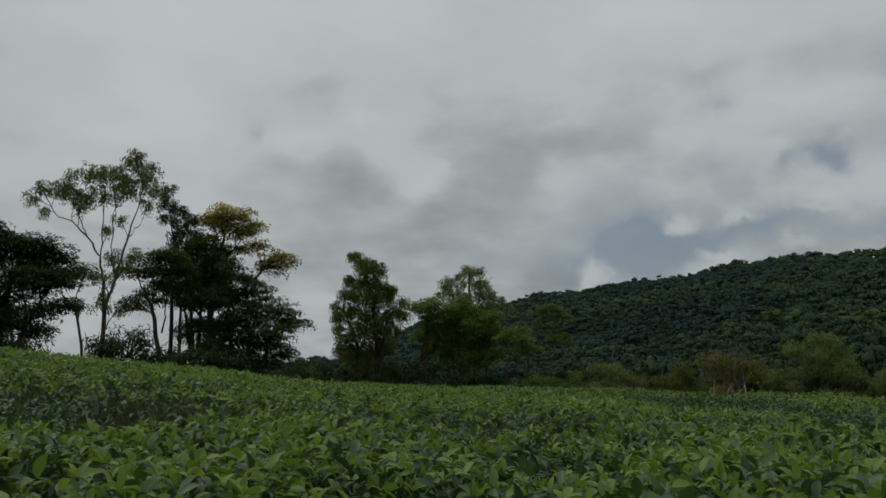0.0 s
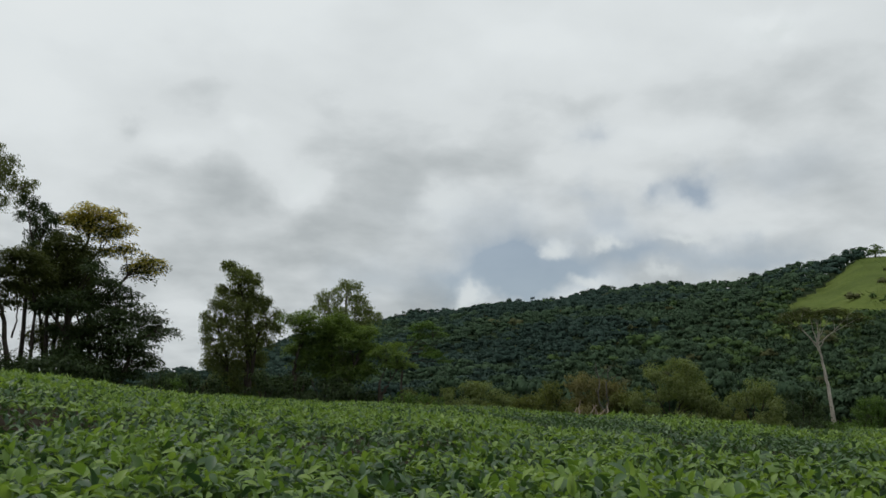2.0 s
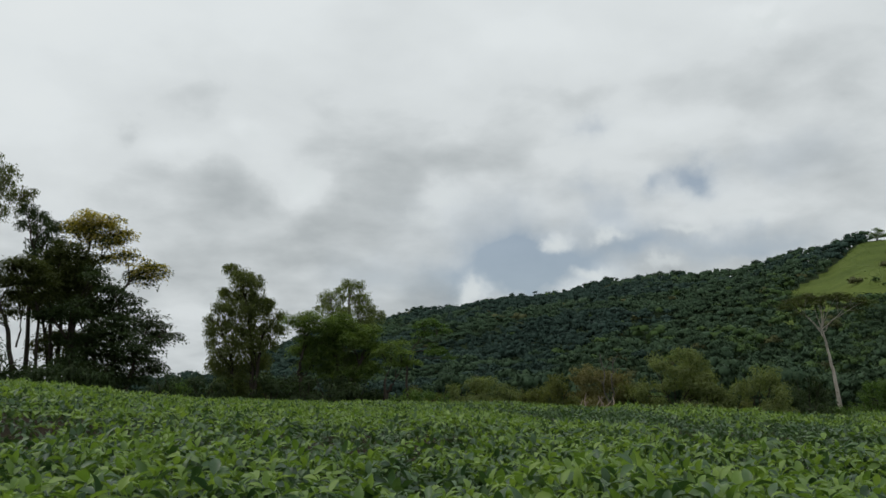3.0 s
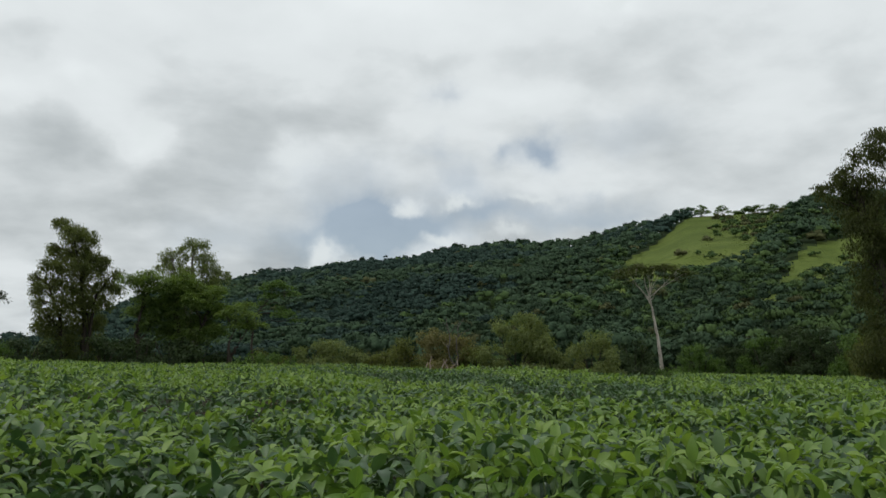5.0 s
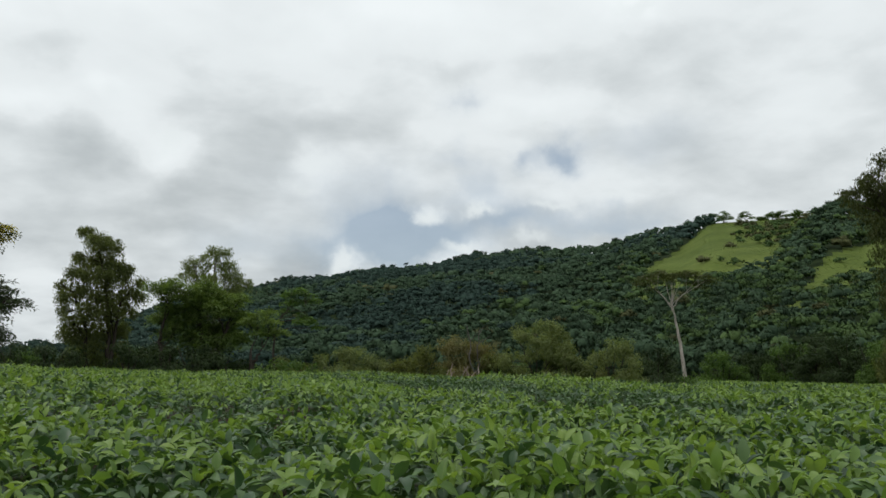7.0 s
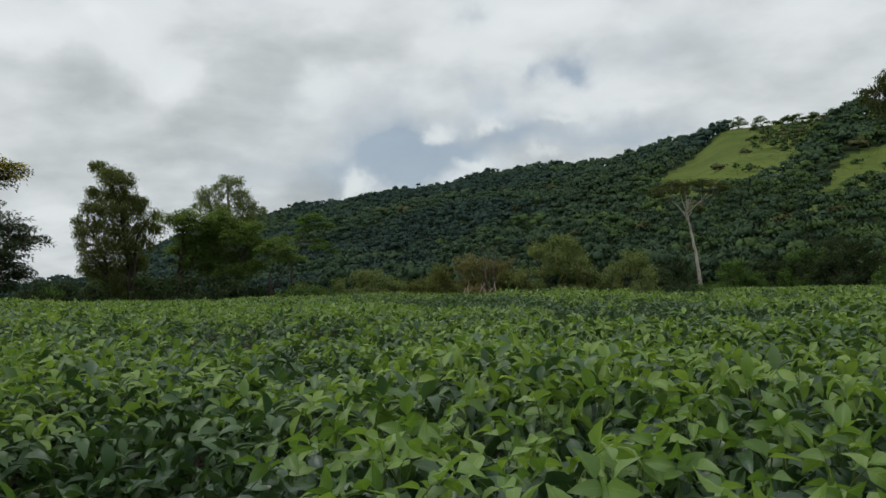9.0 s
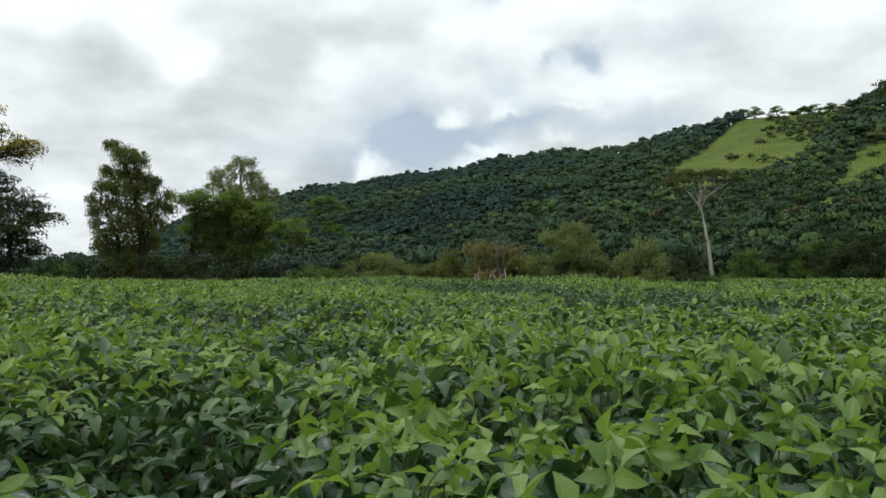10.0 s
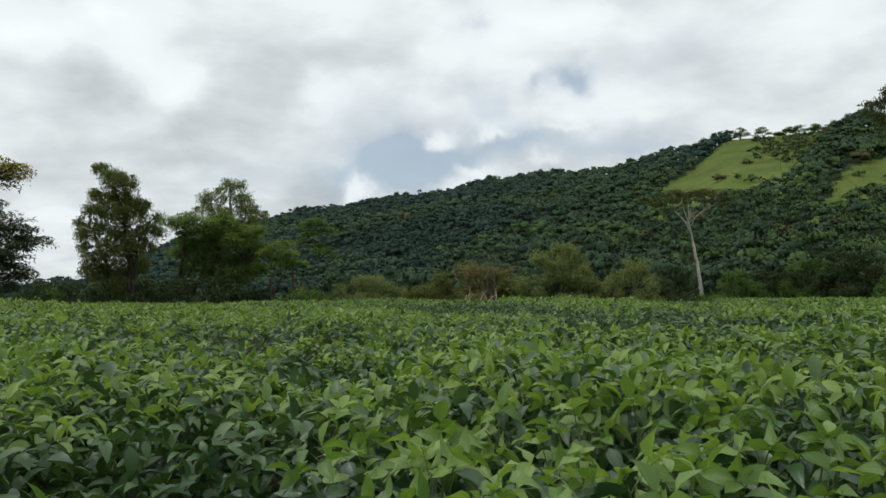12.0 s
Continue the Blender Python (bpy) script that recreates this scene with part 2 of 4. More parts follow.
# aerial haze on the far woods is put into this blue-green tone
M_WOOD_A = woods_material("woods_hazy_blue_green", (.026, .047, .039), (.033, .059, .047), (.044, .074, .054))
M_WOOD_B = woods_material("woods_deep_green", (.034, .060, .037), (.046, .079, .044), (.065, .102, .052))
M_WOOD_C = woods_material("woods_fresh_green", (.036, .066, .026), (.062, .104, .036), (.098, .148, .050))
M_WOOD_D = woods_material("woods_dry_olive", (.05, .06, .028), (.078, .086, .038), (.11, .115, .05))
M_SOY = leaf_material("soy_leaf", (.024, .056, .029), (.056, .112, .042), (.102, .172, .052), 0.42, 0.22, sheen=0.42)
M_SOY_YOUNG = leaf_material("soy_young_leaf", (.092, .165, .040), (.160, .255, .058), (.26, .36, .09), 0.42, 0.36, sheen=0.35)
M_SOY_NEAR = leaf_material("soy_leaf_veined", (.016, .040, .023), (.036, .082, .036), (.078, .145, .046), 0.34, 0.2, sheen=0.7, veins=True)
M_YOUNG_NEAR = leaf_material("soy_young_leaf_veined", (.074, .142, .034), (.138, .235, .054), (.235, .345, .09), 0.40, 0.38, sheen=0.45, veins=True)
M_STEM = rough_material("soy_stem", (.05, .085, .025), (.085, .13, .04), (.14, .17, .06), 8, 90, 0.7, 0.2)
M_GUM = leaf_material("gum_leaf", (.060, .076, .028), (.105, .128, .044), (.17, .195, .065), 0.5, 0.42, 0.36, 1.1, 0.68, 0.15)
M_DARK = leaf_material("dark_leaf", (.019, .032, .016), (.037, .060, .023), (.066, .098, .034), 0.55, 0.25, 0.36, 1.1, 0.68, 0.15)
M_BROAD = leaf_material("broad_leaf", (.045, .085, .02), (.08, .145, .03), (.13, .205, .048), 0.5, 0.3, 0.36, 1.1, 0.68, 0.15)
M_SPRING = leaf_material("spring_leaf", (.066, .104, .030), (.118, .176, .048), (.185, .25, .072), 0.5, 0.45, 0.36, 1.1, 0.68, 0.15)
M_LIGHT = leaf_material("light_leaf", (.095, .125, .050), (.15, .185, .072), (.215, .25, .100), 0.55, 0.42, 0.36, 1.1, 0.68, 0.15)
M_OLIVE = leaf_material("olive_leaf", (.066, .08, .026), (.112, .13, .04), (.165, .178, .058), 0.55, 0.42, 0.36, 1.1, 0.68, 0.15)
M_UMBER = leaf_material("umber_leaf", (.034, .045, .017), (.062, .076, .026), (.102, .116, .040), 0.55, 0.35, 0.36, 1.1, 0.68, 0.15)
M_BLOSSOM = leaf_material("yellow_blossom", (.24, .20, .05), (.40, .33, .09), (.56, .47, .14), 0.6, 0.5, 0.36, 1.1, 0.68, 0.1)
M_RUST = leaf_material("rusty_leaf", (.10, .10, .044), (.16, .15, .064), (.23, .20, .095), 0.65, 0.35, 0.36, 1.1, 0.68, 0.15)
M_BARK = rough_material("dark_bark", (.025, .02, .016), (.05, .042, .034), (.085, .072, .06), 4, 40, 0.95, 0.6, (1, 1, .25))
M_PALE = rough_material("pale_bark", (.21, .19, .16), (.36, .325, .28), (.50, .46, .40), 3, 30, 0.8, 0.3, (1, 1, .3))
M_GUMBARK = rough_material("gum_bark", (.06, .052, .045), (.115, .102, .09), (.20, .18, .16), 3, 30, 0.85, 0.4, (1, 1, .3))
M_DRY = rough_material("dry_wood", (.20, .15, .12), (.33, .26, .21), (.46, .38, .31), 3, 30, 0.9, 0.4, (1, 1, .3))
M_SOIL = rough_material("field_soil", (.020, .016, .011), (.036, .027, .018), (.058, .043, .028), 2.5, 35, 0.95, 0.6)
M_TURF = rough_material("pasture_turf", (.056, .085, .019), (.098, .134, .029), (.142, .176, .045), 0.045, 0.5, 0.95, 0.1)
M_GRASS = leaf_material("pasture_blade", (.060, .092, .020), (.100, .140, .031), (.148, .188, .047), 0.6, 0.3, 0.5, 0.05, 0.5, 0.1)
M_SEDGE = leaf_material("coarse_sedge", (.056, .084, .020), (.09, .122, .029), (.13, .16, .042), 0.6, 0.25, 0.5, 0.05, 0.5, 0.1)
# distance haze is mixed into this slope's grey-green base colour
M_FAR = rough_material("hazy_scrub_slope", (.055, .078, .068), (.085, .108, .092), (.12, .14, .115), 0.03, 0.3, 0.95, 0.2)
M_FLOOR = rough_material("forest_floor", (.014, .024, .011), (.024, .04, .015), (.04, .058, .02), 0.1, 1.5, 0.95, 0.4)


# ------------------------------------------------------------------ mesh helpers
def link_mesh(name, verts, faces, mats, index=None, smooth=True, uv=None):
    """One mesh object from arrays of corners and of faces that all have as many corners."""
    me = bpy.data.meshes.new(name)
    verts, faces = np.asarray(verts, np.float32), np.asarray(faces, np.int32)
    me.vertices.add(len(verts))
    me.vertices.foreach_set("co", verts.ravel())
    m, k = faces.shape
    me.loops.add(m * k)
    me.loops.foreach_set("vertex_index", faces.ravel())
    me.polygons.add(m)
    me.polygons.foreach_set("loop_start", np.arange(0, m * k, k, dtype=np.int32))
    me.polygons.foreach_set("loop_total", np.full(m, k, np.int32))
    if index is not None:
        me.polygons.foreach_set("material_index", np.asarray(index, np.int32))
    me.polygons.foreach_set("use_smooth", np.full(m, smooth))
    if uv is not None:
        me.uv_layers.new(name="blade").data.foreach_set("uv", np.asarray(uv, np.float32)[faces.ravel()].ravel())
    me.update(calc_edges=True)
    for mat in mats:
        me.materials.append(mat)
    return me


def part(name, data, parent, label=""):
    ob = new(name, data)
    ob.parent = parent
    return tagged(ob, label)


def spread_template(points, yaw, pitch, roll, size, template, faces):
    """Copies of a small template (x along, y across, z up) at many places; returns corners and faces."""
    cy, sy, cp, sp, cr, sr = np.cos(yaw), np.sin(yaw), np.cos(pitch), np.sin(pitch), np.cos(roll), np.sin(roll)
    ahead = np.stack([cy * cp, sy * cp, sp], -1)
    side0 = np.stack([-sy, cy, 0 * cy], -1)
    up0 = np.cross(ahead, side0)
    side = side0 * cr[:, None] + up0 * sr[:, None]
    up = up0 * cr[:, None] - side0 * sr[:, None]
    t = np.asarray(template, float)
    v = points[:, None, :] + size[:, None, None] * (t[None, :, 0:1] * ahead[:, None] + t[None, :, 1:2] * side[:, None] + t[None, :, 2:3] * up[:, None])
    f = np.asarray(faces)[None] + (np.arange(len(points)) * len(t))[:, None, None]
    return v.reshape(-1, 3), f.reshape(-1, f.shape[-1])


# a folded four-cornered leaf, and a rounder one of six corners with a tip
QUAD_LEAF = ([(0, 0, 0), (.4, -.23, .08), (1, 0, -.06), (.4, .23, .08)], [(0, 1, 2, 3)])
LEAFLET = ([(0, 0, 0), (.2, -.17, .09), (.22, 0, 0), (.2, .17, .09), (.48, -.24, .11), (.5, 0, -.01), (.48, .24, .11), (.78, -.14, -.01), (.78, 0, -.09), (.78, .14, -.01), (1, 0, -.25)],
           [(0, 1, 2, 3), (1, 4, 5, 2), (2, 5, 6, 3), (4, 7, 8, 5), (5, 8, 9, 6), (7, 10, 9, 8)])
SPRAY = ([(0, 0, 0), (.35, -.34, .06), (1, 0, -.1), (.45, .34, .06)], [(0, 1, 2, 3)])
LONG_LEAF = ([(0, 0, 0), (.5, -.15, .05), (1, 0, -.08), (.5, .15, .05)], [(0, 1, 2, 3)])


def hash_noise(x, y, scale, seed):
    """Smooth value noise in -1..1."""
    u, v = np.asarray(x, float) / scale + 1000.0, np.asarray(y, float) / scale + 1000.0
    i, j = np.floor(u), np.floor(v)
    a, b = u - i, v - j
    a, b = a * a * (3 - 2 * a), b * b * (3 - 2 * b)

    def r(p, q):
        s = np.sin(p * 127.1 + q * 311.7 + seed * 74.7) * 43758.5453
        return (s - np.floor(s)) * 2 - 1

    return (r(i, j) * (1 - a) + r(i + 1, j) * a) * (1 - b) + (r(i, j + 1) * (1 - a) + r(i + 1, j + 1) * a) * b


# ------------------------------------------------------------------ the lie of the land
HILL_AZ = [-180, -90, -60, -30, -15, -10, -7.6, -3.4, -1.8, 2, 4.6, 6.8, 12.9, 16.7, 20.5, 24.8, 29.7, 33, 37.5, 43.5, 48, 60, 100, 140, 180]
HILL_EL = [.1, .1, .3, .6, 1.2, 1.75, 2.0, 3.3, 4.2, 5.4, 5.8, 6.25, 7.2, 7.5, 8.3, 8.55, 8.6, 9.45, 9.85, 9.85, 10.7, 10.8, 4, .2, .1]


def hill_radii(az):
    crest = np.interp(az, [-60, -10, 0, 10, 20, 30, 40, 50, 80], [1000, 950, 820, 720, 650, 570, 510, 480, 480])
    foot = np.interp(az, [-60, -10, 0, 10, 20, 35, 50, 80], [450, 380, 290, 215, 165, 128, 112, 112])
    return foot, crest


def bearing(x, y):
    return np.degrees(np.arctan2(x, y))


def slope_share(x, y):
    """0 at the hill's foot, 1 on its crest."""
    foot, crest = hill_radii(bearing(x, y))
    return (np.hypot(x, y) - foot) / (crest - foot)


def inside(px, py, poly):
    hit = np.zeros(np.shape(px), bool)
    for (x0, y0), (x1, y1) in zip(poly, poly[1:] + poly[:1]):
        cross = ((y0 > py) != (y1 > py)) & (px < (x1 - x0) * (py - y0) / (y1 - y0 + 1e-12) + x0)
        hit ^= cross
    return hit


PASTURE = [(31.1, .29), (33.0, .49), (35.2, .75), (36.6, .90), (38.0, 1.0), (38.2, 1.2), (46.2, 1.2), (45.6, .98), (44.6, .86), (42.8, .62), (41.0, .36), (36.5, .30)]
GLADE = [(41.6, .18), (43.9, .40), (46.0, .53), (50, .66), (50, .36), (46.5, .24), (44, .19)]


def clearing(x, y):
    az, s = bearing(x, y), slope_share(x, y)
    w = hash_noise(x, y, 22, 5) * .5
    return inside(az + w, s + w * .05, PASTURE) | inside(az + w, s, GLADE)


def furrow(x, y):
    """Sideways distance from the drainage furrow, and where it runs (0 or 1)."""
    line = np.interp(y, [4, 6.5, 9.5, 17, 30, 42], [8.2, 6.2, 5.4, 6.5, 9.0, 11.0])
    return x - line, np.clip((y - 3.5) / 2, 0, 1) * np.clip((44 - y) / 4, 0, 1) * (x > 0)


def land(x, y):
    """Height of the bare ground."""
    x, y = np.asarray(x, float), np.asarray(y, float)
    r, az = np.hypot(x, y), bearing(x, y)
    z = -2.24 * np.tanh(x / 80)
    z = z + 1.0 * np.exp(-(((x + 14.5) / 9) ** 2 + ((y - 21) / 10) ** 2)) + .13 * np.exp(-(((x + 5.2) / 2.4) ** 2 + ((y - 13) / 3.2) ** 2))
    # contour bank across the field on the falling side
    t = np.clip(((x - 11) * 17 + (y - 50) * -11) / 410, 0, 1.6)
    gap = np.hypot(x - (11 + 17 * t), y - (50 - 11 * t))
    z = z + np.maximum(.26 - .5 * t, -.36) * np.exp(-(gap / 2.8) ** 2)
    gap = np.hypot(x - (5.5 + 17 * t), y - (42 - 11 * t))
    z = z - .40 * np.exp(-(gap / 3.4) ** 2)
    beside, along = furrow(x, y)
    z = z + along * np.interp(y, [5, 10, 15, 25, 40], [.08, .15, .25, .34, .32]) * np.exp(-((beside - 2.8) / 2.0) ** 2)
    q = np.clip((x - 28) / 30, 0, 1)
    z = z - .42 * q * q * (3 - 2 * q)
    z = z + (.05 * hash_noise(x, y, 6, 1) + .10 * hash_noise(x, y, 14, 2)) * np.clip((r - 3) / 12, 0, 1) * np.clip((160 - r) / 60, 0, 1)
    foot, crest = hill_radii(az)
    s = (r - foot) / (crest - foot)
    bare = np.clip((az - 35) / 2, 0, 1) * np.clip((46.5 - az) / 2, 0, 1)
    top = crest * np.tan(np.radians(np.interp(az, HILL_AZ, HILL_EL))) + 1.2 - 7.5 * (1 - bare)
    up = np.clip(s, 0, 1)
    prof = .86 * up + .14 * up * up * (3 - 2 * up)
    hill = np.maximum(top, 0) * np.where(s <= 1, prof, np.exp(-np.clip(s - 1, 0, 9) * 1.2))
    hill = hill + np.clip(s * 6, 0, 1) * np.clip((1.0 - s) * 5, 0, 1) * 2.6 * hash_noise(x, y, 60, 3) * np.clip(top / 60, 0, 1)
    return z + hill


HOLLOWS = [(-.24, 1.55, .46, .50), (-.18, 1.15, .3, .24), (-2.8, 8.5, 1.0, .34), (-2.0, 8.4, .7, .2), (-.17, 2.75, .45, .48), (.62, 1.15, .22, .25), (.75, 4.9, .6, .24), (-3.1, 7.2, 1.3, .22), (-1.4, 4.4, .5, .12),
           (2.6, 5.6, .7, .14), (4.6, 7.6, 1.0, .16), (1.8, 9.5, 1.2, .16), (9.5, 13, 2.2, .2), (-5, 9.5, 1.5, .15), (15, 20.5, 2.2, .28), (18.5, 18.8, 2.6, .3), (6, 17, 1.8, .2), (-1, 15, 1.6, .18)]


def canopy(x, y):
    """Height of the top of the crop."""
    z = land(x, y) + .86
    z = z + .05 * hash_noise(x, y, .5, 11) + .085 * hash_noise(x, y, 1.5, 12) + .075 * hash_noise(x, y, 4.5, 13)
    z = z - .75 * np.clip(hash_noise(x, y, .9, 14) - .42, 0, 1) - .8 * np.clip(hash_noise(x, y, 2.7, 15) - .5, 0, 1)
    beside, along = furrow(x, y)
    z = z - along * .48 * np.exp(-(beside / (.45 + .03 * np.clip(y, 0, 50))) ** 2)
    for hx, hy, hr, hd in HOLLOWS:
        z = z - hd * np.exp(-((x - hx) ** 2 + (y - hy) ** 2) / hr ** 2)
    return z


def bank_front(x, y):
    """The near face of the contour bank and the furrow, where darker leaves imitate shade."""
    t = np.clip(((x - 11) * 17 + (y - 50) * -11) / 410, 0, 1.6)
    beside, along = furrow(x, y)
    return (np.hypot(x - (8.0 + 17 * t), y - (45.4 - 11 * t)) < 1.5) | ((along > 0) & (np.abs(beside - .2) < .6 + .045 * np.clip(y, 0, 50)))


def field_edge(az):
    """How far the crop reaches."""
    return np.interp(az, [-60, -30, -12, -8, 6, 12, 15, 20, 30, 35.5, 37, 47, 49, 60], [50, 50, 52, 58, 60, 62, 55, 53, 51, 50, 96, 92, 48, 44])


def build_ground():
    az = np.radians(np.r_[np.arange(-180, -40, 4.0), np.arange(-40, 62, 0.6), np.arange(62, 180, 4.0)])
    rad = np.r_[0.02, np.geomspace(.5, 90, 70), np.arange(94, 1100, 7.0), np.geomspace(1110, 4600, 14)]
    a, r = np.meshgrid(az, rad)
    x, y = r * np.sin(a), r * np.cos(a)
    z = land(x, y)
    verts = np.stack([x, y, z], -1).reshape(-1, 3)
    na, nr = len(az), len(rad)
    i, j = np.meshgrid(np.arange(na), np.arange(nr - 1))
    k = (i + 1) % na
    faces = np.stack([j * na + i, (j + 1) * na + i, (j + 1) * na + k, j * na + k], -1).reshape(-1, 4)[:, ::-1]
    c = verts[faces].mean(1)
    rr, aa = np.hypot(c[:, 0], c[:, 1]), bearing(c[:, 0], c[:, 1])
    index = np.where(rr < field_edge(aa) + 1, 0, 2)
    index = np.where(clearing(c[:, 0], c[:, 1]), 1, index)
    index = np.where((rr > 45) & (np.abs(aa - 10) > 60), 1, index)
    # the far slope on the left takes the haze-tinted colour
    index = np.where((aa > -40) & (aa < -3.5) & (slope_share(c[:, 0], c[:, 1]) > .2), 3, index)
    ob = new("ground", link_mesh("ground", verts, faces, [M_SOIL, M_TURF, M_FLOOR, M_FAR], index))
    tagged(ob, "dark red-brown soil rising to a wooded hill with bright green pasture", "ground", kind="structure")


build_ground()

# ------------------------------------------------------------------ trees
RNG = np.random.default_rng(7)


def tube(points, radii, sides=6):
    """A tapered tube along a line of points: corners and four-cornered faces."""
    p = np.asarray(points, float)
    d = np.gradient(p, axis=0)
    d /= np.linalg.norm(d, axis=1, keepdims=True) + 1e-9
    ref = np.where(np.abs(d[:, 2:3]) > .9, [[1.0, 0, 0]], [[0, 0, 1.0]])
    u = np.cross(d, ref)
    u /= np.linalg.norm(u, axis=1, keepdims=True) + 1e-9
    v = np.cross(d, u)
    t = np.linspace(0, 2 * np.pi, sides, endpoint=False)
    ring = np.cos(t)[None, :, None] * u[:, None] + np.sin(t)[None, :, None] * v[:, None]
    verts = (p[:, None] + ring * np.asarray(radii)[:, None, None]).reshape(-1, 3)
    i, j = np.meshgrid(np.arange(sides), np.arange(len(p) - 1))
    k = (i + 1) % sides
    return verts, np.stack([j * sides + i, j * sides + k, (j + 1) * sides + k, (j + 1) * sides + i], -1).reshape(-1, 4)


def merge(pieces):
    verts, faces, base = [], [], 0
    for v, f in pieces:
        verts.append(v)
        faces.append(f + base)
        base += len(v)
    return np.concatenate(verts), np.concatenate(faces)


def bend(a, b, rng, sag=0.12, n=6):
    """A gently crooked line from a to b."""
    a, b = np.asarray(a, float), np.asarray(b, float)
    t = np.linspace(0, 1, n)[:, None]
    length = np.linalg.norm(b - a)
    side = rng.normal(0, sag * length * .5, 3)
    side[2] += sag * length * .6
    kink = rng.normal(0, .025 * length, (n, 3)) * (t * (1 - t) * 4)
    return a + (b - a) * t + side * (t * (1 - t)) + kink


def build_tree(name, az, dist, lobes, stems, leaf, bark, label, leaf_size=.19, density=1.0, shape=QUAD_LEAF, style="puff", per=42,
               trunk_r=.22, second=None, flat=.75, clump_r=.42, depth=.8, twigs=True, seed=1, category="tree", sink=.3):
    """A tree whose crown is made of lobes (sideways, height, radius), carried by stems (lines of sideways, height)."""
    rng = np.random.default_rng(seed)
    a = radians(az)
    bx, by = dist * math.sin(a), dist * math.cos(a)
    root = new(name)
    root.location = (bx, by, float(land(bx, by)))
    root.rotation_euler = (0, 0, -a)
    tagged(root, label, category)
    pieces, path, limb_pieces = [], [], []
    for s, line in enumerate(stems):
        pts = np.array([(q[0], q[2] if len(q) > 2 else rng.normal(0, .25) * (i > 0), q[1]) for i, q in enumerate(line)], float)
        if pts[0, 2] <= 0:
            pts[0, 2] = -sink
        t = np.linspace(0, 1, len(pts))
        tt = np.linspace(0, 1, 4 * len(pts))
        smooth = np.stack([np.interp(tt, t, pts[:, c]) for c in range(3)], -1)
        smooth += rng.normal(0, .04, smooth.shape) * (tt > .02)[:, None]
        r0 = trunk_r * (1.0 if s == 0 else .75)
        r0 = .36 * trunk_r if pts[0, 2] > 0 else r0
        rad = r0 * (1 - .82 * tt) + r0 * .5 * np.exp(-tt * 14) * (pts[0, 2] <= 0)
        pieces.append(tube(smooth, rad, 8))
        path.append(np.c_[smooth, rad])
    path = np.concatenate(path)
    leaves = {"at": [], "yaw": [], "pitch": [], "blossom": []}
    for lobe in lobes:
        lx, lz, lr = lobe[:3]
        ly = lobe[3] if len(lobe) > 3 else rng.uniform(-1, 1) * depth * 1.6
        tag = lobe[4] if len(lobe) > 4 else 0.0
        centre = np.array([lx, ly, lz])
        d = np.linalg.norm(path[:, :3] - (centre - [0, 0, 1.2 * lr + .4]), axis=1) + np.where(path[:, 2] > lz, 4, 0)
        k = int(np.argmin(d))
        line = bend(path[k, :3], centre, rng)
        r1 = min(path[k, 3] * .7, .035 + .03 * lr)
        limb_pieces.append(tube(line, np.linspace(r1, .018, len(line)), 5))
        count = max(3, int(10 * lr * lr * density + 4))
        dirs = rng.normal(size=(count, 3))
        dirs /= np.linalg.norm(dirs, axis=1, keepdims=True)
        rr = lr * rng.uniform(.12, 1.0, count) ** .55 * rng.uniform(.85, 1.28, count)
        c = centre + dirs * rr[:, None] * np.array([1, 1, flat])
        if twigs:
            for q in c[::2]:
                k2 = rng.integers(2, len(line))
                tw = bend(line[k2], q, rng, .1, 4)
                limb_pieces.append(tube(tw, np.linspace(.022, .007, 4), 3))
        # each clump is a tight spray of leaves: hanging, spread flat, or rounded
        cr = clump_r * rng.uniform(.55, 1.3, count)
        num = np.maximum(8, (per * (cr / clump_r) ** 1.6).astype(int))
        own = np.repeat(np.arange(count), num)
        m, size = len(own), cr[own]
        g = rng.normal(size=(m, 3)).clip(-1.7, 1.7)
        way = rng.uniform(0, 2 * np.pi, m)
        if style == "hang":
            off = np.stack([g[:, 0] * .42, g[:, 1] * .42, .3 - .95 * np.abs(g[:, 2])], -1) * size[:, None]
            pitch = rng.normal(-1.0, .4, m)
        elif style == "plate":
            rim = (g[:, 0] ** 2 + g[:, 1] ** 2) * .5
            off = np.stack([g[:, 0] * .72, g[:, 1] * .72, g[:, 2] * .17 - .16 * rim], -1) * size[:, None]
            way = np.arctan2(g[:, 1], g[:, 0]) + rng.normal(0, .6, m)
            pitch = rng.normal(-.12, .34, m) - .16 * rim
        else:
            h = g / (np.linalg.norm(g, axis=1, keepdims=True) + 1e-9)
            off = h * (rng.uniform(0, 1, m) ** .45 * size)[:, None] * np.array([1, 1, .8])
            face = h + .5 * dirs[own] + np.array([0, 0, .5])
            face /= np.linalg.norm(face, axis=1, keepdims=True) + 1e-9
            way = np.arctan2(face[:, 1], face[:, 0]) + rng.normal(0, .5, m)
            pitch = -.75 * np.arccos(np.clip(face[:, 2], -1, 1)) + rng.normal(0, .35, m)
        leaves["at"].append(c[own] + off)
        leaves["yaw"].append(way)
        leaves["pitch"].append(pitch)
        leaves["blossom"].append((rng.uniform(size=count) < tag)[own] & (rng.uniform(size=m) < .85))
    pos, way, pitch, blossom = (np.concatenate(leaves[k]) for k in ("at", "yaw", "pitch", "blossom"))
    m = len(pos)
    v, f = spread_template(pos, way, pitch, rng.normal(0, .38, m), leaf_size * rng.uniform(.6, 1.35, m), *shape)
    idx = np.repeat(blossom.astype(int), len(shape[1])) if second else None
    part("trunk", link_mesh("trunk", *merge(pieces), [bark]), root)
    tagged(part("branchwork", link_mesh("branchwork", *merge(limb_pieces), [bark]), root), kind="stuff")
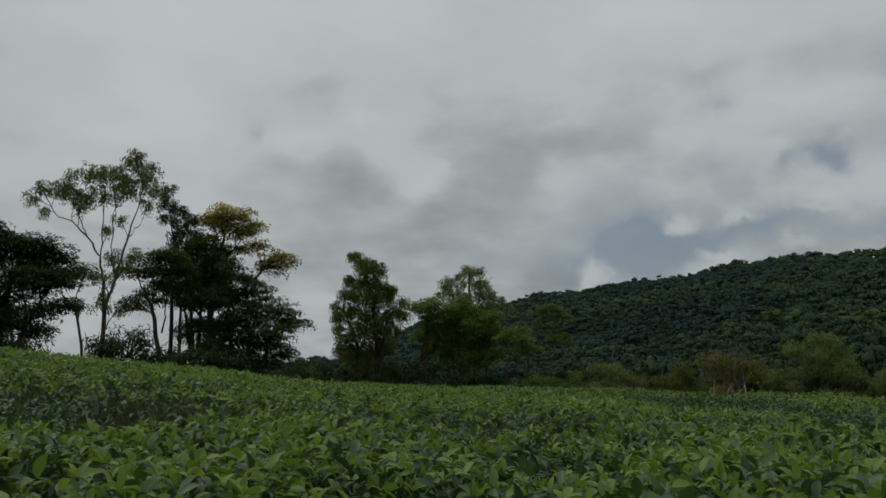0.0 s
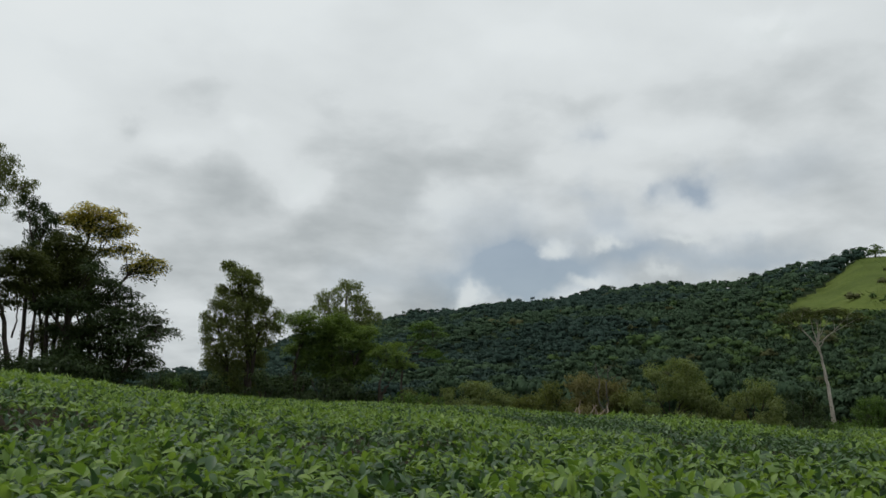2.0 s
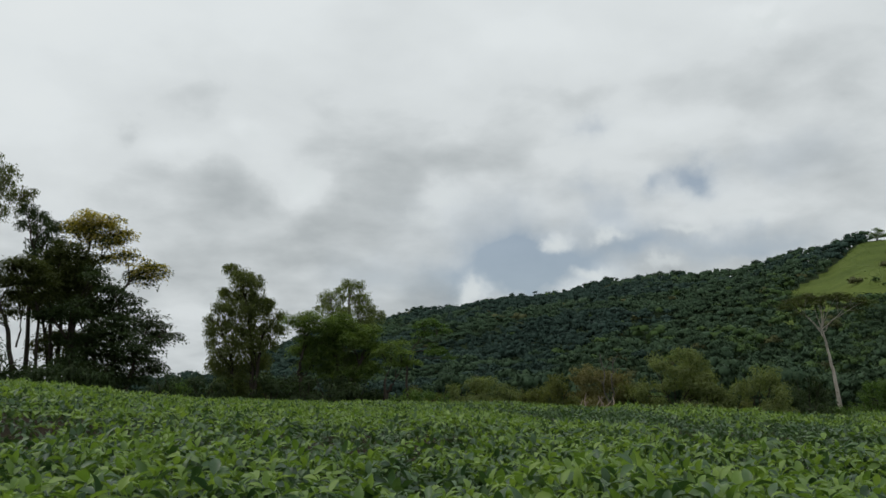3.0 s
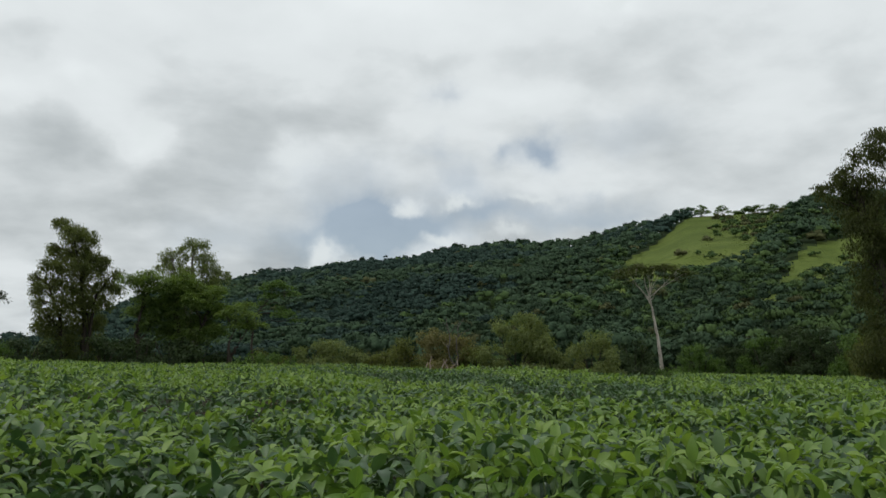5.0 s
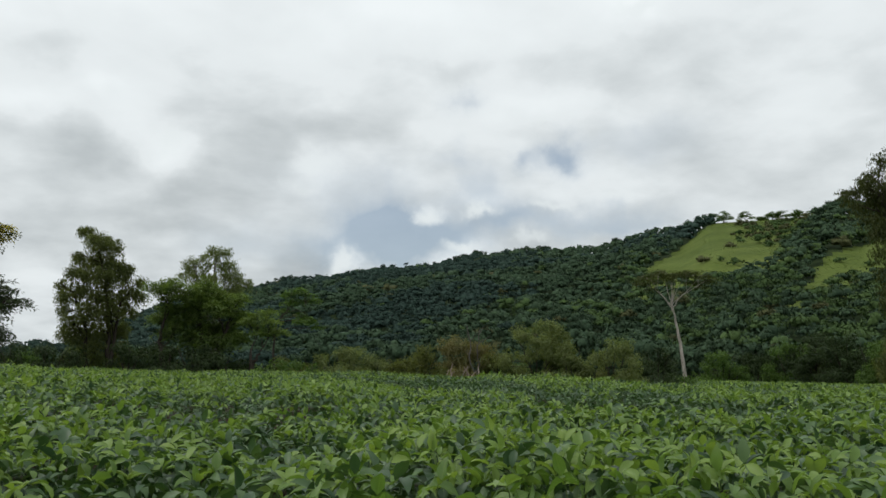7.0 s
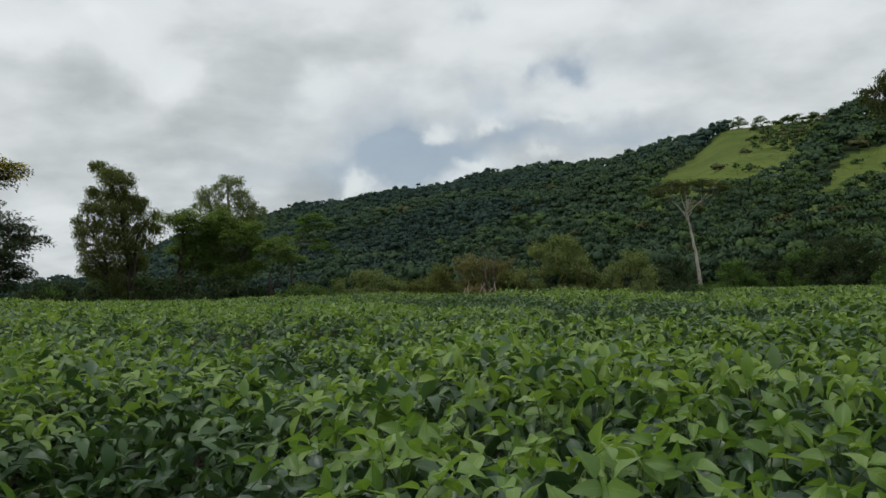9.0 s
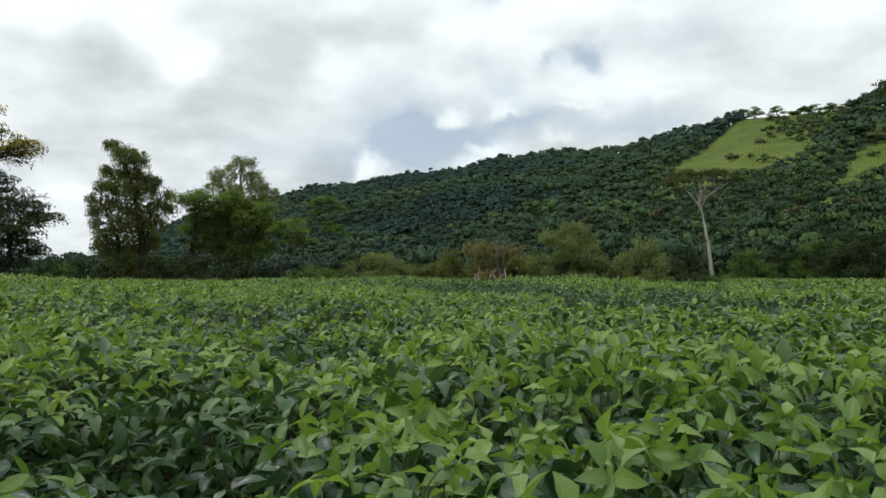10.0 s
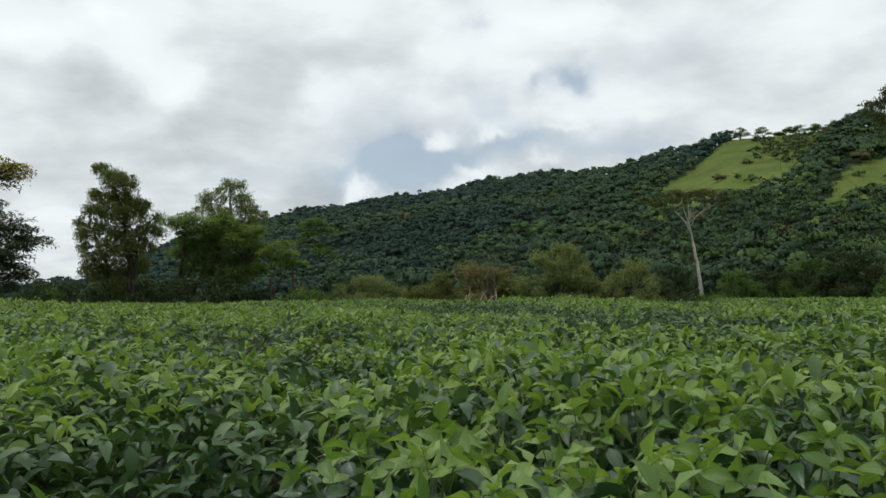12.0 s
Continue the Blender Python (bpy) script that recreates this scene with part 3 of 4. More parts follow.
    tagged(part("crown", link_mesh("crown", v, f, [leaf] + ([second] if second else []), idx), root), kind="stuff")
    return root


def polar_lobes(az0, dist, rows, lift):
    """Lobes from azimuth, elevation and radius as they stand round the camera's post."""
    out = []
    for az, el, r, *more in rows:
        out.append((dist * math.tan(radians(az - az0)), dist * math.tan(radians(el)) + lift, r, *more))
    return out


def lift_at(az, dist):
    a = radians(az)
    return EYE - float(land(dist * math.sin(a), dist * math.cos(a)))


def stand(name, az, dist, rows, stems, *args, **kw):
    lift = lift_at(az, dist)
    lobes = polar_lobes(az, dist, rows, lift)
    lines = [[(dist * math.tan(radians(q[0] - az)), max(dist * math.tan(radians(q[1])) + lift, 0) if i or q[1] else 0.0) for i, q in enumerate(line)] for line in stems]
    return build_tree(name, az, dist, lobes, lines, *args, **kw)


# the group on the rise
stand("gum_tree", -23.2, 60,
      [(-28.2, 12.0, 0.6), (-27.6, 12.3, 0.7), (-26.8, 12.8, 0.9), (-26.0, 13.1, 0.9), (-25.6, 12.3, 0.9), (-24.8, 12.3, 1.0), (-24.8, 13.7, 1.0), (-24.1, 14.1, 0.9),
       (-23.9, 12.8, 1.1), (-23.2, 13.5, 1.1), (-22.6, 14.5, 0.9), (-22.0, 15.1, 0.8), (-22.2, 13.6, 1.1), (-21.5, 14.5, 0.9), (-20.8, 14.2, 0.9), (-21.3, 13.5, 1.1),
       (-20.4, 13.3, 1.0), (-19.7, 13.4, 0.7), (-22.8, 12.5, 0.9), (-25.2, 11.6, 0.7), (-20.9, 12.0, 0.6), (-27.3, 11.1, 0.4), (-22.7, 11.1, 0.5), (-23.3, 10.2, 0.5),
       (-22.9, 8.6, 0.8), (-22.2, 7.8, 0.8), (-21.5, 8.3, 0.8), (-23.5, 7.0, 0.8), (-24.5, 7.2, 0.9), (-23.6, 5.4, 0.8), (-24.8, 5.1, 0.8), (-22.4, 4.9, 0.8)],
      [[(-23.30, 0), (-23.18, 4.8), (-22.80, 6.6), (-22.23, 9.1), (-21.89, 10.7), (-21.20, 12.8)], [(-23.27, 0), (-23.27, 5.0), (-23.54, 7.0), (-23.78, 8.4), (-24.57, 9.5), (-25.48, 10.4), (-26.63, 10.9), (-27.42, 12.2)], [(-23.71, 8.4), (-23.69, 10.2), (-23.78, 12.5), (-24.01, 13.7)], [(-23.97, 0), (-24.92, 4.5), (-25.83, 5.6), (-26.19, 6.8)], [(-22.19, 9.6), (-21.44, 10.5), (-20.77, 11.9)], [(-22.72, 6.6), (-23.10, 9.0), (-22.99, 11.7), (-23.24, 13.2)], [(-24.57, 9.5), (-25.23, 10.9), (-25.47, 12.2)]],
      M_GUM, M_GUMBARK, "tall slender gum tree with airy crown and pale forked stems", leaf_size=.19, density=1.7, trunk_r=.14, shape=LONG_LEAF, style="hang", per=44, clump_r=.36, seed=11)
stand("shade_tree", -29.5, 58,
      [(-29.8, 8.6, 2.1), (-27.6, 8.9, 1.6), (-26.3, 8.2, 1.2), (-26.6, 6.6, 1.4), (-28.4, 6.4, 1.8), (-31.5, 9.2, 2.2), (-31.5, 6.2, 2.2), (-25.3, 7.3, .9), (-28.8, 4.0, 1.6),
       (-26.8, 4.6, 1.0), (-25.6, 5.0, .8), (-31, 3, 2), (-33.5, 7.5, 2.2), (-33.5, 4, 2), (-28.5, 2.0, 1.4), (-27.2, 3.4, 1.0), (-30, 4.8, 1.8), (-27.6, 7.4, 1.4)],
      [[(-29.4, 0), (-29.2, 4), (-28.8, 7), (-28, 8.6)], [(-29.6, 0), (-30.4, 4.5), (-31.4, 8)], [(-29.3, 0), (-27.6, 4), (-26.4, 6.6)]],
      M_DARK, M_BARK, "broad dark green tree with a dense spreading crown", leaf_size=.22, density=2.8, trunk_r=.3, style="plate", per=52, flat=.6, clump_r=.5, seed=12)
stand("slim_gum_tree", -18.4, 62,
      [(-19.8, 12.1, 0.7), (-19.1, 12.1, 0.5), (-19.6, 11.3, 0.7), (-18.6, 11.8, 0.6), (-18.8, 11.0, 0.8), (-18.0, 11.0, 0.7), (-19.1, 10.3, 0.7), (-18.3, 10.3, 0.8),
       (-17.7, 10.3, 0.5), (-18.9, 9.5, 0.6), (-18.1, 9.4, 0.7)],
      [[(-18.87, 0), (-19.03, 7.0), (-18.94, 9.2), (-19.60, 11.9)], [(-18.94, 9.2), (-18.21, 10.5), (-18.56, 11.7)]],
      M_DARK, M_BARK, "thin gum tree with a narrow tufted top", leaf_size=.19, density=2.2, trunk_r=.16, shape=LONG_LEAF, style="hang", per=50, clump_r=.36, seed=13)
stand("umbrella_tree", -19.4, 57,
      [(-20.1, 8.4, 1.0), (-19.3, 8.6, 1.0), (-20.3, 7.4, 1.0), (-21.3, 7.3, 0.7), (-18.9, 7.7, 1.2), (-19.6, 6.5, 0.9), (-18.6, 6.5, 1.0), (-20.8, 6.1, 0.6), (-21.6, 5.4, 0.6),
       (-21.2, 5.0, 0.5), (-20.2, 5.6, 0.6)],
      [[(-19.45, 0), (-20.02, 4.2), (-20.52, 5.6), (-21.30, 6.9)], [(-18.22, 0), (-18.45, 5.5), (-19.15, 7.7)], [(-19.55, 3.3), (-19.35, 4.8), (-19.44, 6.5)]],
      M_UMBER, M_BARK, "olive green tree with flat-topped spreading branches", leaf_size=.2, density=2.4, trunk_r=.18, style="plate", per=50, flat=.5, clump_r=.46, seed=14)
stand("flowering_tree", -15.0, 60,
      [(-16.6, 11.5, 0.7, 0.1, 0.9), (-15.9, 11.9, 0.8, 0, 0.9), (-14.5, 11.8, 0.8, 0.2, 0.9), (-15.6, 11.2, 0.9, 0, 0.8), (-16.6, 10.9, 0.9, 0.3, 0.7),
       (-14.2, 10.9, 0.8, 0, 0.85), (-13.4, 11.0, 0.5, 0, 0.8), (-14.9, 10.5, 0.8, 0, 0.6), (-13.5, 9.5, 0.7, 0, 0.6), (-14.4, 9.5, 0.6, 0, 0.5), (-12.1, 8.9, 0.8, 0, 0.6),
       (-11.3, 8.8, 0.6, 0, 0.6), (-11.9, 8.1, 0.7, 0, 0.4),
       (-17.4, 9.5, 1.1), (-16.4, 9.2, 1.1), (-17.5, 8.2, 1.2), (-16.2, 8.3, 1.0), (-16.7, 7.1, 1.2), (-17.9, 7.0, 1.1), (-15.7, 7.4, 0.8), (-12.8, 8.3, 0.6)],
      [[(-16.46, 0), (-16.45, 4.8), (-16.15, 7.8), (-15.79, 9.9), (-15.57, 11.6)], [(-15.73, 0), (-15.29, 5.3), (-13.85, 6.8), (-12.83, 8.1), (-11.62, 8.8)], [(-17.18, 0), (-17.78, 5.2), (-17.52, 8.5)], [(-16.01, 8.2), (-14.87, 9.4), (-14.17, 10.9)]],
      M_UMBER, M_BARK, "tall tree with golden yellow blossom over olive leaves", leaf_size=.2, density=2.6, trunk_r=.24, second=M_BLOSSOM, style="plate", per=52, flat=.8, clump_r=.44, seed=15)
stand("olive_tree", -16.6, 63,
      [(-18.0, 8.5, 1.2), (-16.8, 8.1, 1.3), (-15.9, 8.8, 0.9), (-17.4, 7.0, 1.3), (-16.1, 6.8, 1.1), (-18.7, 8.0, 1.0), (-17.8, 5.8, 1.0), (-16.3, 5.7, 1.1), (-15.4, 7.1, 0.8), (-19.3, 6.9, 1.0), (-18.5, 5.8, 0.8), (-15.2, 5.9, 0.9), (-17.3, 9.2, 0.9), (-17.2, 4.1, 1.0), (-16.0, 3.8, 1.1), (-18.0, 3.4, .9), (-15.0, 4.2, 1.0), (-16.6, 2.6, 1.0)],
      [[(-17.04, 0), (-17.10, 4.6), (-17.33, 7.8)], [(-16.89, 0), (-16.29, 4.6), (-15.98, 7.4)], [(-17.18, 0), (-18.04, 4.6), (-18.75, 7.0)]],
      M_UMBER, M_BARK, "dark olive tree filling the middle of the group", leaf_size=.21, density=2.2, trunk_r=.2, per=50, clump_r=.46, seed=17)
stand("dark_tree", -12.6, 56,
      [(-15.2, 6.2, 1.1), (-14.0, 6.1, 1.0), (-12.8, 6.0, 0.6), (-13.0, 4.8, 1.2), (-11.8, 5.3, 0.9), (-10.7, 4.7, 0.7), (-10.1, 4.2, 0.4), (-11.2, 4.0, 0.7), (-14.2, 4.7, 1.3),
       (-12.7, 3.5, 1.3), (-13.8, 2.8, 1.4), (-11.7, 2.9, 1.0), (-11.1, 2.0, 0.8), (-15.4, 3.7, 1.2), (-15.3, 2.2, 1.3), (-12.9, 1.5, 1.3), (-14.4, 1.3, 1.3), (-16.3, 2.2, 1.0),
       (-17.0, 4.0, 0.6), (-17.8, 5.5, 0.9), (-16.5, 5.7, 1.0), (-14.3, 7.4, 0.5), (-15.0, 8.0, 0.5), (-13.6, 7.2, 0.45), (-13.0, 6.7, 0.5), (-15.3, 8.6, 0.6), (-14.0, 6.7, 0.6), (-14.6, 7.1, 0.4)],
      [[(-13.77, 0), (-13.69, 2.8), (-13.32, 5.0)], [(-14.21, 0), (-15.06, 3.4), (-16.34, 5.5)], [(-13.32, 0), (-12.35, 3.2), (-10.56, 4.5)], [(-15.41, 0), (-16.24, 3.4), (-17.65, 5.3)]],
      M_DARK, M_BARK, "low dark tree with overhanging leafy branches", leaf_size=.2, density=2.6, trunk_r=.22, style="plate", per=54, clump_r=.44, seed=16)
# beside the gap
stand("gum_tree", -5.4, 75,
      [(-6.3, 9.2, 0.8), (-5.5, 8.8, 0.8), (-5.8, 8.2, 1.1), (-4.9, 8.0, 1.0), (-6.9, 7.5, 0.4), (-6.4, 7.2, 1.0), (-5.4, 7.1, 1.2), (-4.5, 7.1, 1.0), (-3.7, 6.7, 0.5),
       (-4.0, 6.3, 0.8), (-7.1, 6.3, 0.8), (-6.0, 6.1, 1.2), (-4.9, 6.0, 1.2), (-7.8, 5.5, 0.6), (-7.4, 4.7, 0.8), (-7.6, 3.9, 0.6), (-6.7, 5.2, 1.0), (-5.6, 4.8, 1.2),
       (-4.6, 4.8, 1.2), (-3.5, 5.1, 0.9), (-2.9, 5.9, 0.6), (-2.9, 5.0, 0.7), (-3.6, 4.1, 0.9), (-4.7, 3.7, 1.2), (-6.0, 3.7, 1.2), (-7.0, 3.1, 1.0), (-7.3, 2.4, 0.8),
       (-5.1, 2.5, 1.3), (-6.4, 2.3, 1.3), (-4.0, 2.6, 1.0), (-5.5, 1.1, 1.4), (-6.8, 1.0, 1.1), (-4.1, 1.0, 1.2)],
      [[(-4.62, 0), (-4.81, 2.7), (-5.09, 5.8), (-5.94, 8.7)], [(-4.68, 0), (-4.18, 4.2), (-3.18, 5.7)], [(-5.93, 0), (-6.18, 2.6), (-6.99, 4.9), (-7.70, 5.5)]],
      M_GUM, M_BARK, "tapering gum tree with drooping olive green foliage", leaf_size=.21, density=2.9, trunk_r=.24, shape=LONG_LEAF, style="hang", per=56, clump_r=.46, seed=21)
stand("gum_tree", 2.1, 86,
      [(1.9, 8.2, 0.8), (1.3, 7.8, 0.7), (2.5, 8.0, 0.8), (0.4, 7.4, 0.9), (0.2, 6.8, 0.7), (1.4, 7.1, 0.8), (2.3, 7.3, 0.9), (2.9, 7.0, 1.0), (3.5, 6.4, 0.8), (0.5, 6.3, 1.0),
       (1.5, 6.2, 1.0), (2.6, 6.3, 1.1), (3.5, 5.9, 1.0), (4.2, 5.9, 0.6), (-0.3, 6.5, 0.3), (3.3, 5.4, 1.0), (1.2, 5.6, 1.2), (2.3, 5.2, 1.3)],
      [[(2.08, 0), (1.94, 3.9), (1.97, 6.6), (1.91, 8.0)], [(2.15, 0), (2.42, 4.6), (3.25, 6.5)], [(2.02, 0), (1.40, 4.8), (0.37, 7.2)]],
      M_LIGHT, M_GUMBARK, "gum tree with light olive crown standing behind a broad tree", leaf_size=.23, density=1.7, trunk_r=.22, shape=LONG_LEAF, style="hang", per=50, clump_r=.46, seed=22)
stand("broad_tree", 1.4, 70,
      [(-1.5, 5.6, 0.6), (-0.8, 5.8, 0.6), (-2.0, 5.4, 0.6), (-1.1, 5.0, 0.7), (-0.4, 5.2, 0.9), (0.3, 4.9, 1.0), (0.9, 5.2, 0.9), (1.5, 5.7, 0.8), (2.0, 5.0, 1.1),
       (1.2, 4.4, 1.1), (0.1, 4.0, 1.1), (-0.9, 4.1, 0.9), (2.9, 4.7, 1.0), (2.2, 3.9, 1.1), (3.3, 3.9, 1.0), (3.7, 4.7, 0.6), (0.8, 3.2, 1.1), (-0.3, 3.0, 1.0),
       (-1.5, 3.5, 0.8), (2.0, 2.7, 1.1), (3.1, 2.7, 1.0), (3.9, 3.3, 0.7), (-1.0, 2.3, 0.8), (3.7, 2.1, 0.7), (2.9, 1.7, 0.9), (0.5, 2.1, 1.0), (1.6, 1.5, 1.1)],
      [[(1.46, 0), (1.26, 1.8), (0.90, 4.8)], [(-0.87, 0), (-1.56, 1.8), (-1.35, 2.6), (-1.08, 4.8)], [(1.71, 0), (2.64, 2.1), (3.21, 3.9)]],
      M_SPRING, M_BARK, "broad leafy green tree with layered crown", leaf_size=.22, density=2.8, trunk_r=.3, style="plate", per=54, flat=.85, clump_r=.5, seed=23)
stand("forked_tree", 4.9, 68,
      [(4.9, 3.7, 0.7), (5.5, 3.8, 0.7), (5.7, 3.1, 0.8), (6.2, 2.6, 0.7), (6.7, 2.4, 0.4), (4.9, 2.9, 0.7), (4.3, 3.3, 0.6), (5.8, 2.3, 0.5), (5.2, 2.3, 0.4)],
      [[(4.56, 0), (4.68, 0.2), (5.23, 1.1), (5.88, 2.2)], [(4.56, 0), (4.56, 0.6), (4.58, 1.3), (4.97, 2.1)]],
      M_SPRING, M_BARK, "small green tree with a dark forked trunk", leaf_size=.21, density=1.7, trunk_r=.21, style="plate", per=46, flat=.5, clump_r=.44, seed=24)
stand("slender_tree", 6.9, 80,
      [(7.2, 5.2, 0.6), (7.8, 5.5, 0.6), (8.3, 5.1, 0.7), (7.5, 4.7, 0.7), (8.8, 4.8, 0.6), (7.0, 4.4, 0.5), (8.2, 3.6, 0.6), (8.7, 3.3, 0.6), (9.0, 2.8, 0.4), (7.9, 3.2, 0.5),
       (6.7, 4.0, 0.4)],
      [[(6.18, 0), (6.07, 1.3), (6.25, 3.1), (7.06, 4.0), (7.50, 4.9)], [(6.73, 3.7), (7.66, 4.0), (8.47, 3.6)]],
      M_BROAD, M_BARK, "slender open-crowned green tree before the hill", leaf_size=.22, density=1.8, trunk_r=.13, style="plate", per=46, flat=.6, clump_r=.44, seed=25)
# the pale trunk on the falling side
stand("pale_trunk_tree", 34.95, 110,
      [(32.7, 6.0, 1.2), (33.5, 6.2, 1.3), (34.4, 6.25, 1.3), (35.3, 6.2, 1.4), (36.2, 6.0, 1.3), (36.8, 5.7, .9), (32.3, 5.6, .8), (33.1, 5.7, .9), (35.8, 5.6, .9), (34.3, 5.8, .9), (32.9, 5.2, .5), (36.3, 5.3, .6)],
      [[(34.95, 0), (34.75, 1.4), (34.5, 2.9), (34.3, 4.2), (34.4, 5.6)], [(34.36, 3.6), (34.0, 4.3), (33.5, 5.0), (32.9, 5.9)], [(34.34, 3.8), (34.7, 4.4), (35.3, 5.0), (36.2, 5.8)], [(34.32, 4.1), (34.1, 4.8), (33.9, 5.9)], [(34.32, 4.3), (34.6, 5.0), (35.2, 6)], [(34.3, 4.0), (33.5, 4.9), (32.5, 5.6)], [(34.33, 4.1), (35.0, 4.7), (36.6, 5.6)], [(34.3, 4.4), (34.5, 5.2), (34.6, 6.1)]],
      M_UMBER, M_PALE, "lone tall tree with bare whitish trunk and flat sparse crown", leaf_size=.24, density=1.1, trunk_r=.24, style="plate", per=40, flat=.4, clump_r=.6, seed=31)
stand("gum_tree", 49.6, 46,
      [(49.2, 13.9, 0.6), (48.7, 13.4, 0.4), (49.8, 13.6, 0.6), (48.9, 12.7, 0.6), (49.5, 12.5, 0.6), (48.0, 12.5, 0.5), (47.4, 12.1, 0.5), (48.3, 11.7, 0.6), (47.1, 11.6, 0.4),
       (45.7, 11.1, 0.35), (46.2, 10.9, 0.35), (46.7, 11.2, 0.4), (47.5, 10.9, 0.8), (48.4, 10.7, 0.7), (49.4, 11.3, 0.4), (47.3, 9.9, 0.8), (46.4, 10.0, 0.35), (48.1, 9.4, 1.0),
       (49.1, 9.6, 0.8), (47.7, 8.4, 0.8), (48.8, 8.1, 1.0), (48.3, 6.9, 1.0), (49.0, 6.3, 1.0), (47.6, 5.8, 0.4), (48.4, 5.1, 1.0), (47.8, 4.1, 0.6), (48.8, 3.4, 1.0),
       (48.2, 2.0, 0.9), (48.6, 0.9, 1.0), (47.9, 0.1, 0.8), (48.4, -1.1, 0.9),
       (51.4, 12, 1.4), (52, 9, 1.7), (50.8, 7.6, 1.6), (50.6, 4.8, 1.5), (52, 4, 1.8), (50.6, 1.8, 1.5), (51, -.6, 1.6)],
      [[(49.7, 0), (49.5, 4), (49.8, 9), (50.3, 13.4)], [(49.5, 0), (48.9, 6), (48.0, 10), (46.9, 10.9)], [(50, 0), (51, 5), (51.7, 11)]],
      M_UMBER, M_BARK, "tall olive gum tree with foliage down to the ground", leaf_size=.18, density=2.4, trunk_r=.24, shape=LONG_LEAF, style="hang", per=56, clump_r=.42, seed=32)


def bush(name, az, dist, width, height, leaf, label, seed, density=.75, size=.23, bark=None, category="shrub"):
    rng = np.random.default_rng(seed)
    lobes = []
    n = max(6, int(width * height / 1.9))
    for _ in range(n):
        u = rng.uniform(-1, 1)
        top = height * math.sqrt(max(0.05, 1 - .75 * u * u))
        r = rng.uniform(.45, .8) * min(1.6, .34 * height + .25)
        z = rng.uniform(.15, 1) ** .8 * max(top - r, .2)
        lobes.append((u * max(width / 2 - r * .5, .2), z, r, rng.uniform(-.5, .5) * width * .6))
    stems = [[(rng.normal(0, .2), 0), (k * width * .12, height * .35), (k * width * .25, height * .75)] for k in (-1, 0, 1)]
    return build_tree(name, az, dist, lobes, stems, leaf, bark or M_BARK, label, leaf_size=size, density=density, trunk_r=.09, seed=seed, category=category, twigs=False, depth=width * .3, per=44, clump_r=.5)


EDGE = [  # azimuth, distance, width, height, leaf, kind
    (24.8, 86, 7.6, 5.4, "l"), (27.2, 84, 3.4, 3.6, "l"), (30.2, 82, 4.8, 4.0, "l"), (10.0, 80, 3.2, 2.6, "l"), (11.4, 84, 3.6, 3.4, "l"), (13.0, 82, 3.4, 2.4, "l"), (8.3, 78, 3.4, 2.2, "b"),
    (15.0, 84, 4.2, 2.6, "o"), (16.9, 86, 4.0, 3.2, "o"), (18.6, 88, 3.8, 4.0, "r"), (20.4, 90, 4.4, 4.2, "r"), (22.0, 88, 3.2, 3.2, "o"), (19.6, 84, 2.6, 1.8, "r"),
    (28.6, 92, 3.2, 2.6, "d"), (31.9, 90, 3.6, 3.2, "d"), (33.2, 96, 4.4, 4.0, "d"), (36.3, 104, 3.6, 2.0, "b"), (34.8, 103, 3.4, 1.5, "b"), (33.9, 104, 2.6, 1.7, "d"), (37.4, 108, 5.2, 4.0, "b"), (39.6, 110, 6.0, 4.6, "d"), (41.6, 108, 5.4, 5.0, "b"),
    (43.2, 106, 6.4, 5.8, "d"), (45.0, 102, 5.6, 5.6, "d"), (46.6, 98, 5.0, 5.0, "b"), (48.0, 94, 4.5, 4.6, "o"),
    # the d shrubs at -0.8 to 3.2 stand for shade under the broad tree
    (-9.2, 74, 3.6, 2.2, "b"), (-8.0, 72, 3.2, 2.6, "d"), (-10.4, 70, 2.6, 2.4, "d"), (-3.4, 70, 3.4, 2.8, "d"), (-6.9, 70, 2.6, 2.4, "d"), (-1.8, 74, 3.6, 3.6, "d"), (5.9, 76, 3.0, 2.0, "b"), (.6, 67, 3.8, 3.0, "d"), (2.4, 67, 3.8, 2.9, "d"), (-.8, 68, 3.0, 2.6, "d"), (3.2, 69, 2.4, 2.2, "d"),
    (-17.2, 54, 4.4, 2.9, "d"), (-19.5, 54, 4.0, 2.8, "d"), (-21.6, 54, 4.0, 3.2, "d"), (-23.4, 55, 3.0, 3.4, "d"), (-15.2, 53, 3.6, 2.6, "d"), (-28.6, 54, 3.0, 3.6, "d"), (-31, 54, 4.0, 3.6, "d"), (7.2, 82, 3.6, 2.2, "o"), (29.2, 80, 2.4, 1.6, "o"), (26.2, 80, 2.6, 1.7, "l"), (12.2, 78, 2.4, 1.4, "o"),
]
KINDS = {"l": (M_LIGHT, "rounded pale willow-green shrub at the field's edge"), "b": (M_BROAD, "leafy mid-green shrub at the field's edge"), "o": (M_OLIVE, "olive-brown scrub bush at the field's edge"),
         "r": (M_RUST, "rusty brown half-dry scrub bush"), "d": (M_DARK, "dark green undergrowth shrub below the trees")}
for k, (az, dist, wide, high, kind) in enumerate(EDGE):
    ob = bush("shrub", az, dist, wide * 1.15, high * (1.45 if az < -10 else 1.25 if az < 5 else 1.4), KINDS[kind][0], KINDS[kind][1], 100 + k)
    tagged(ob, group="shrubs along the field edge")


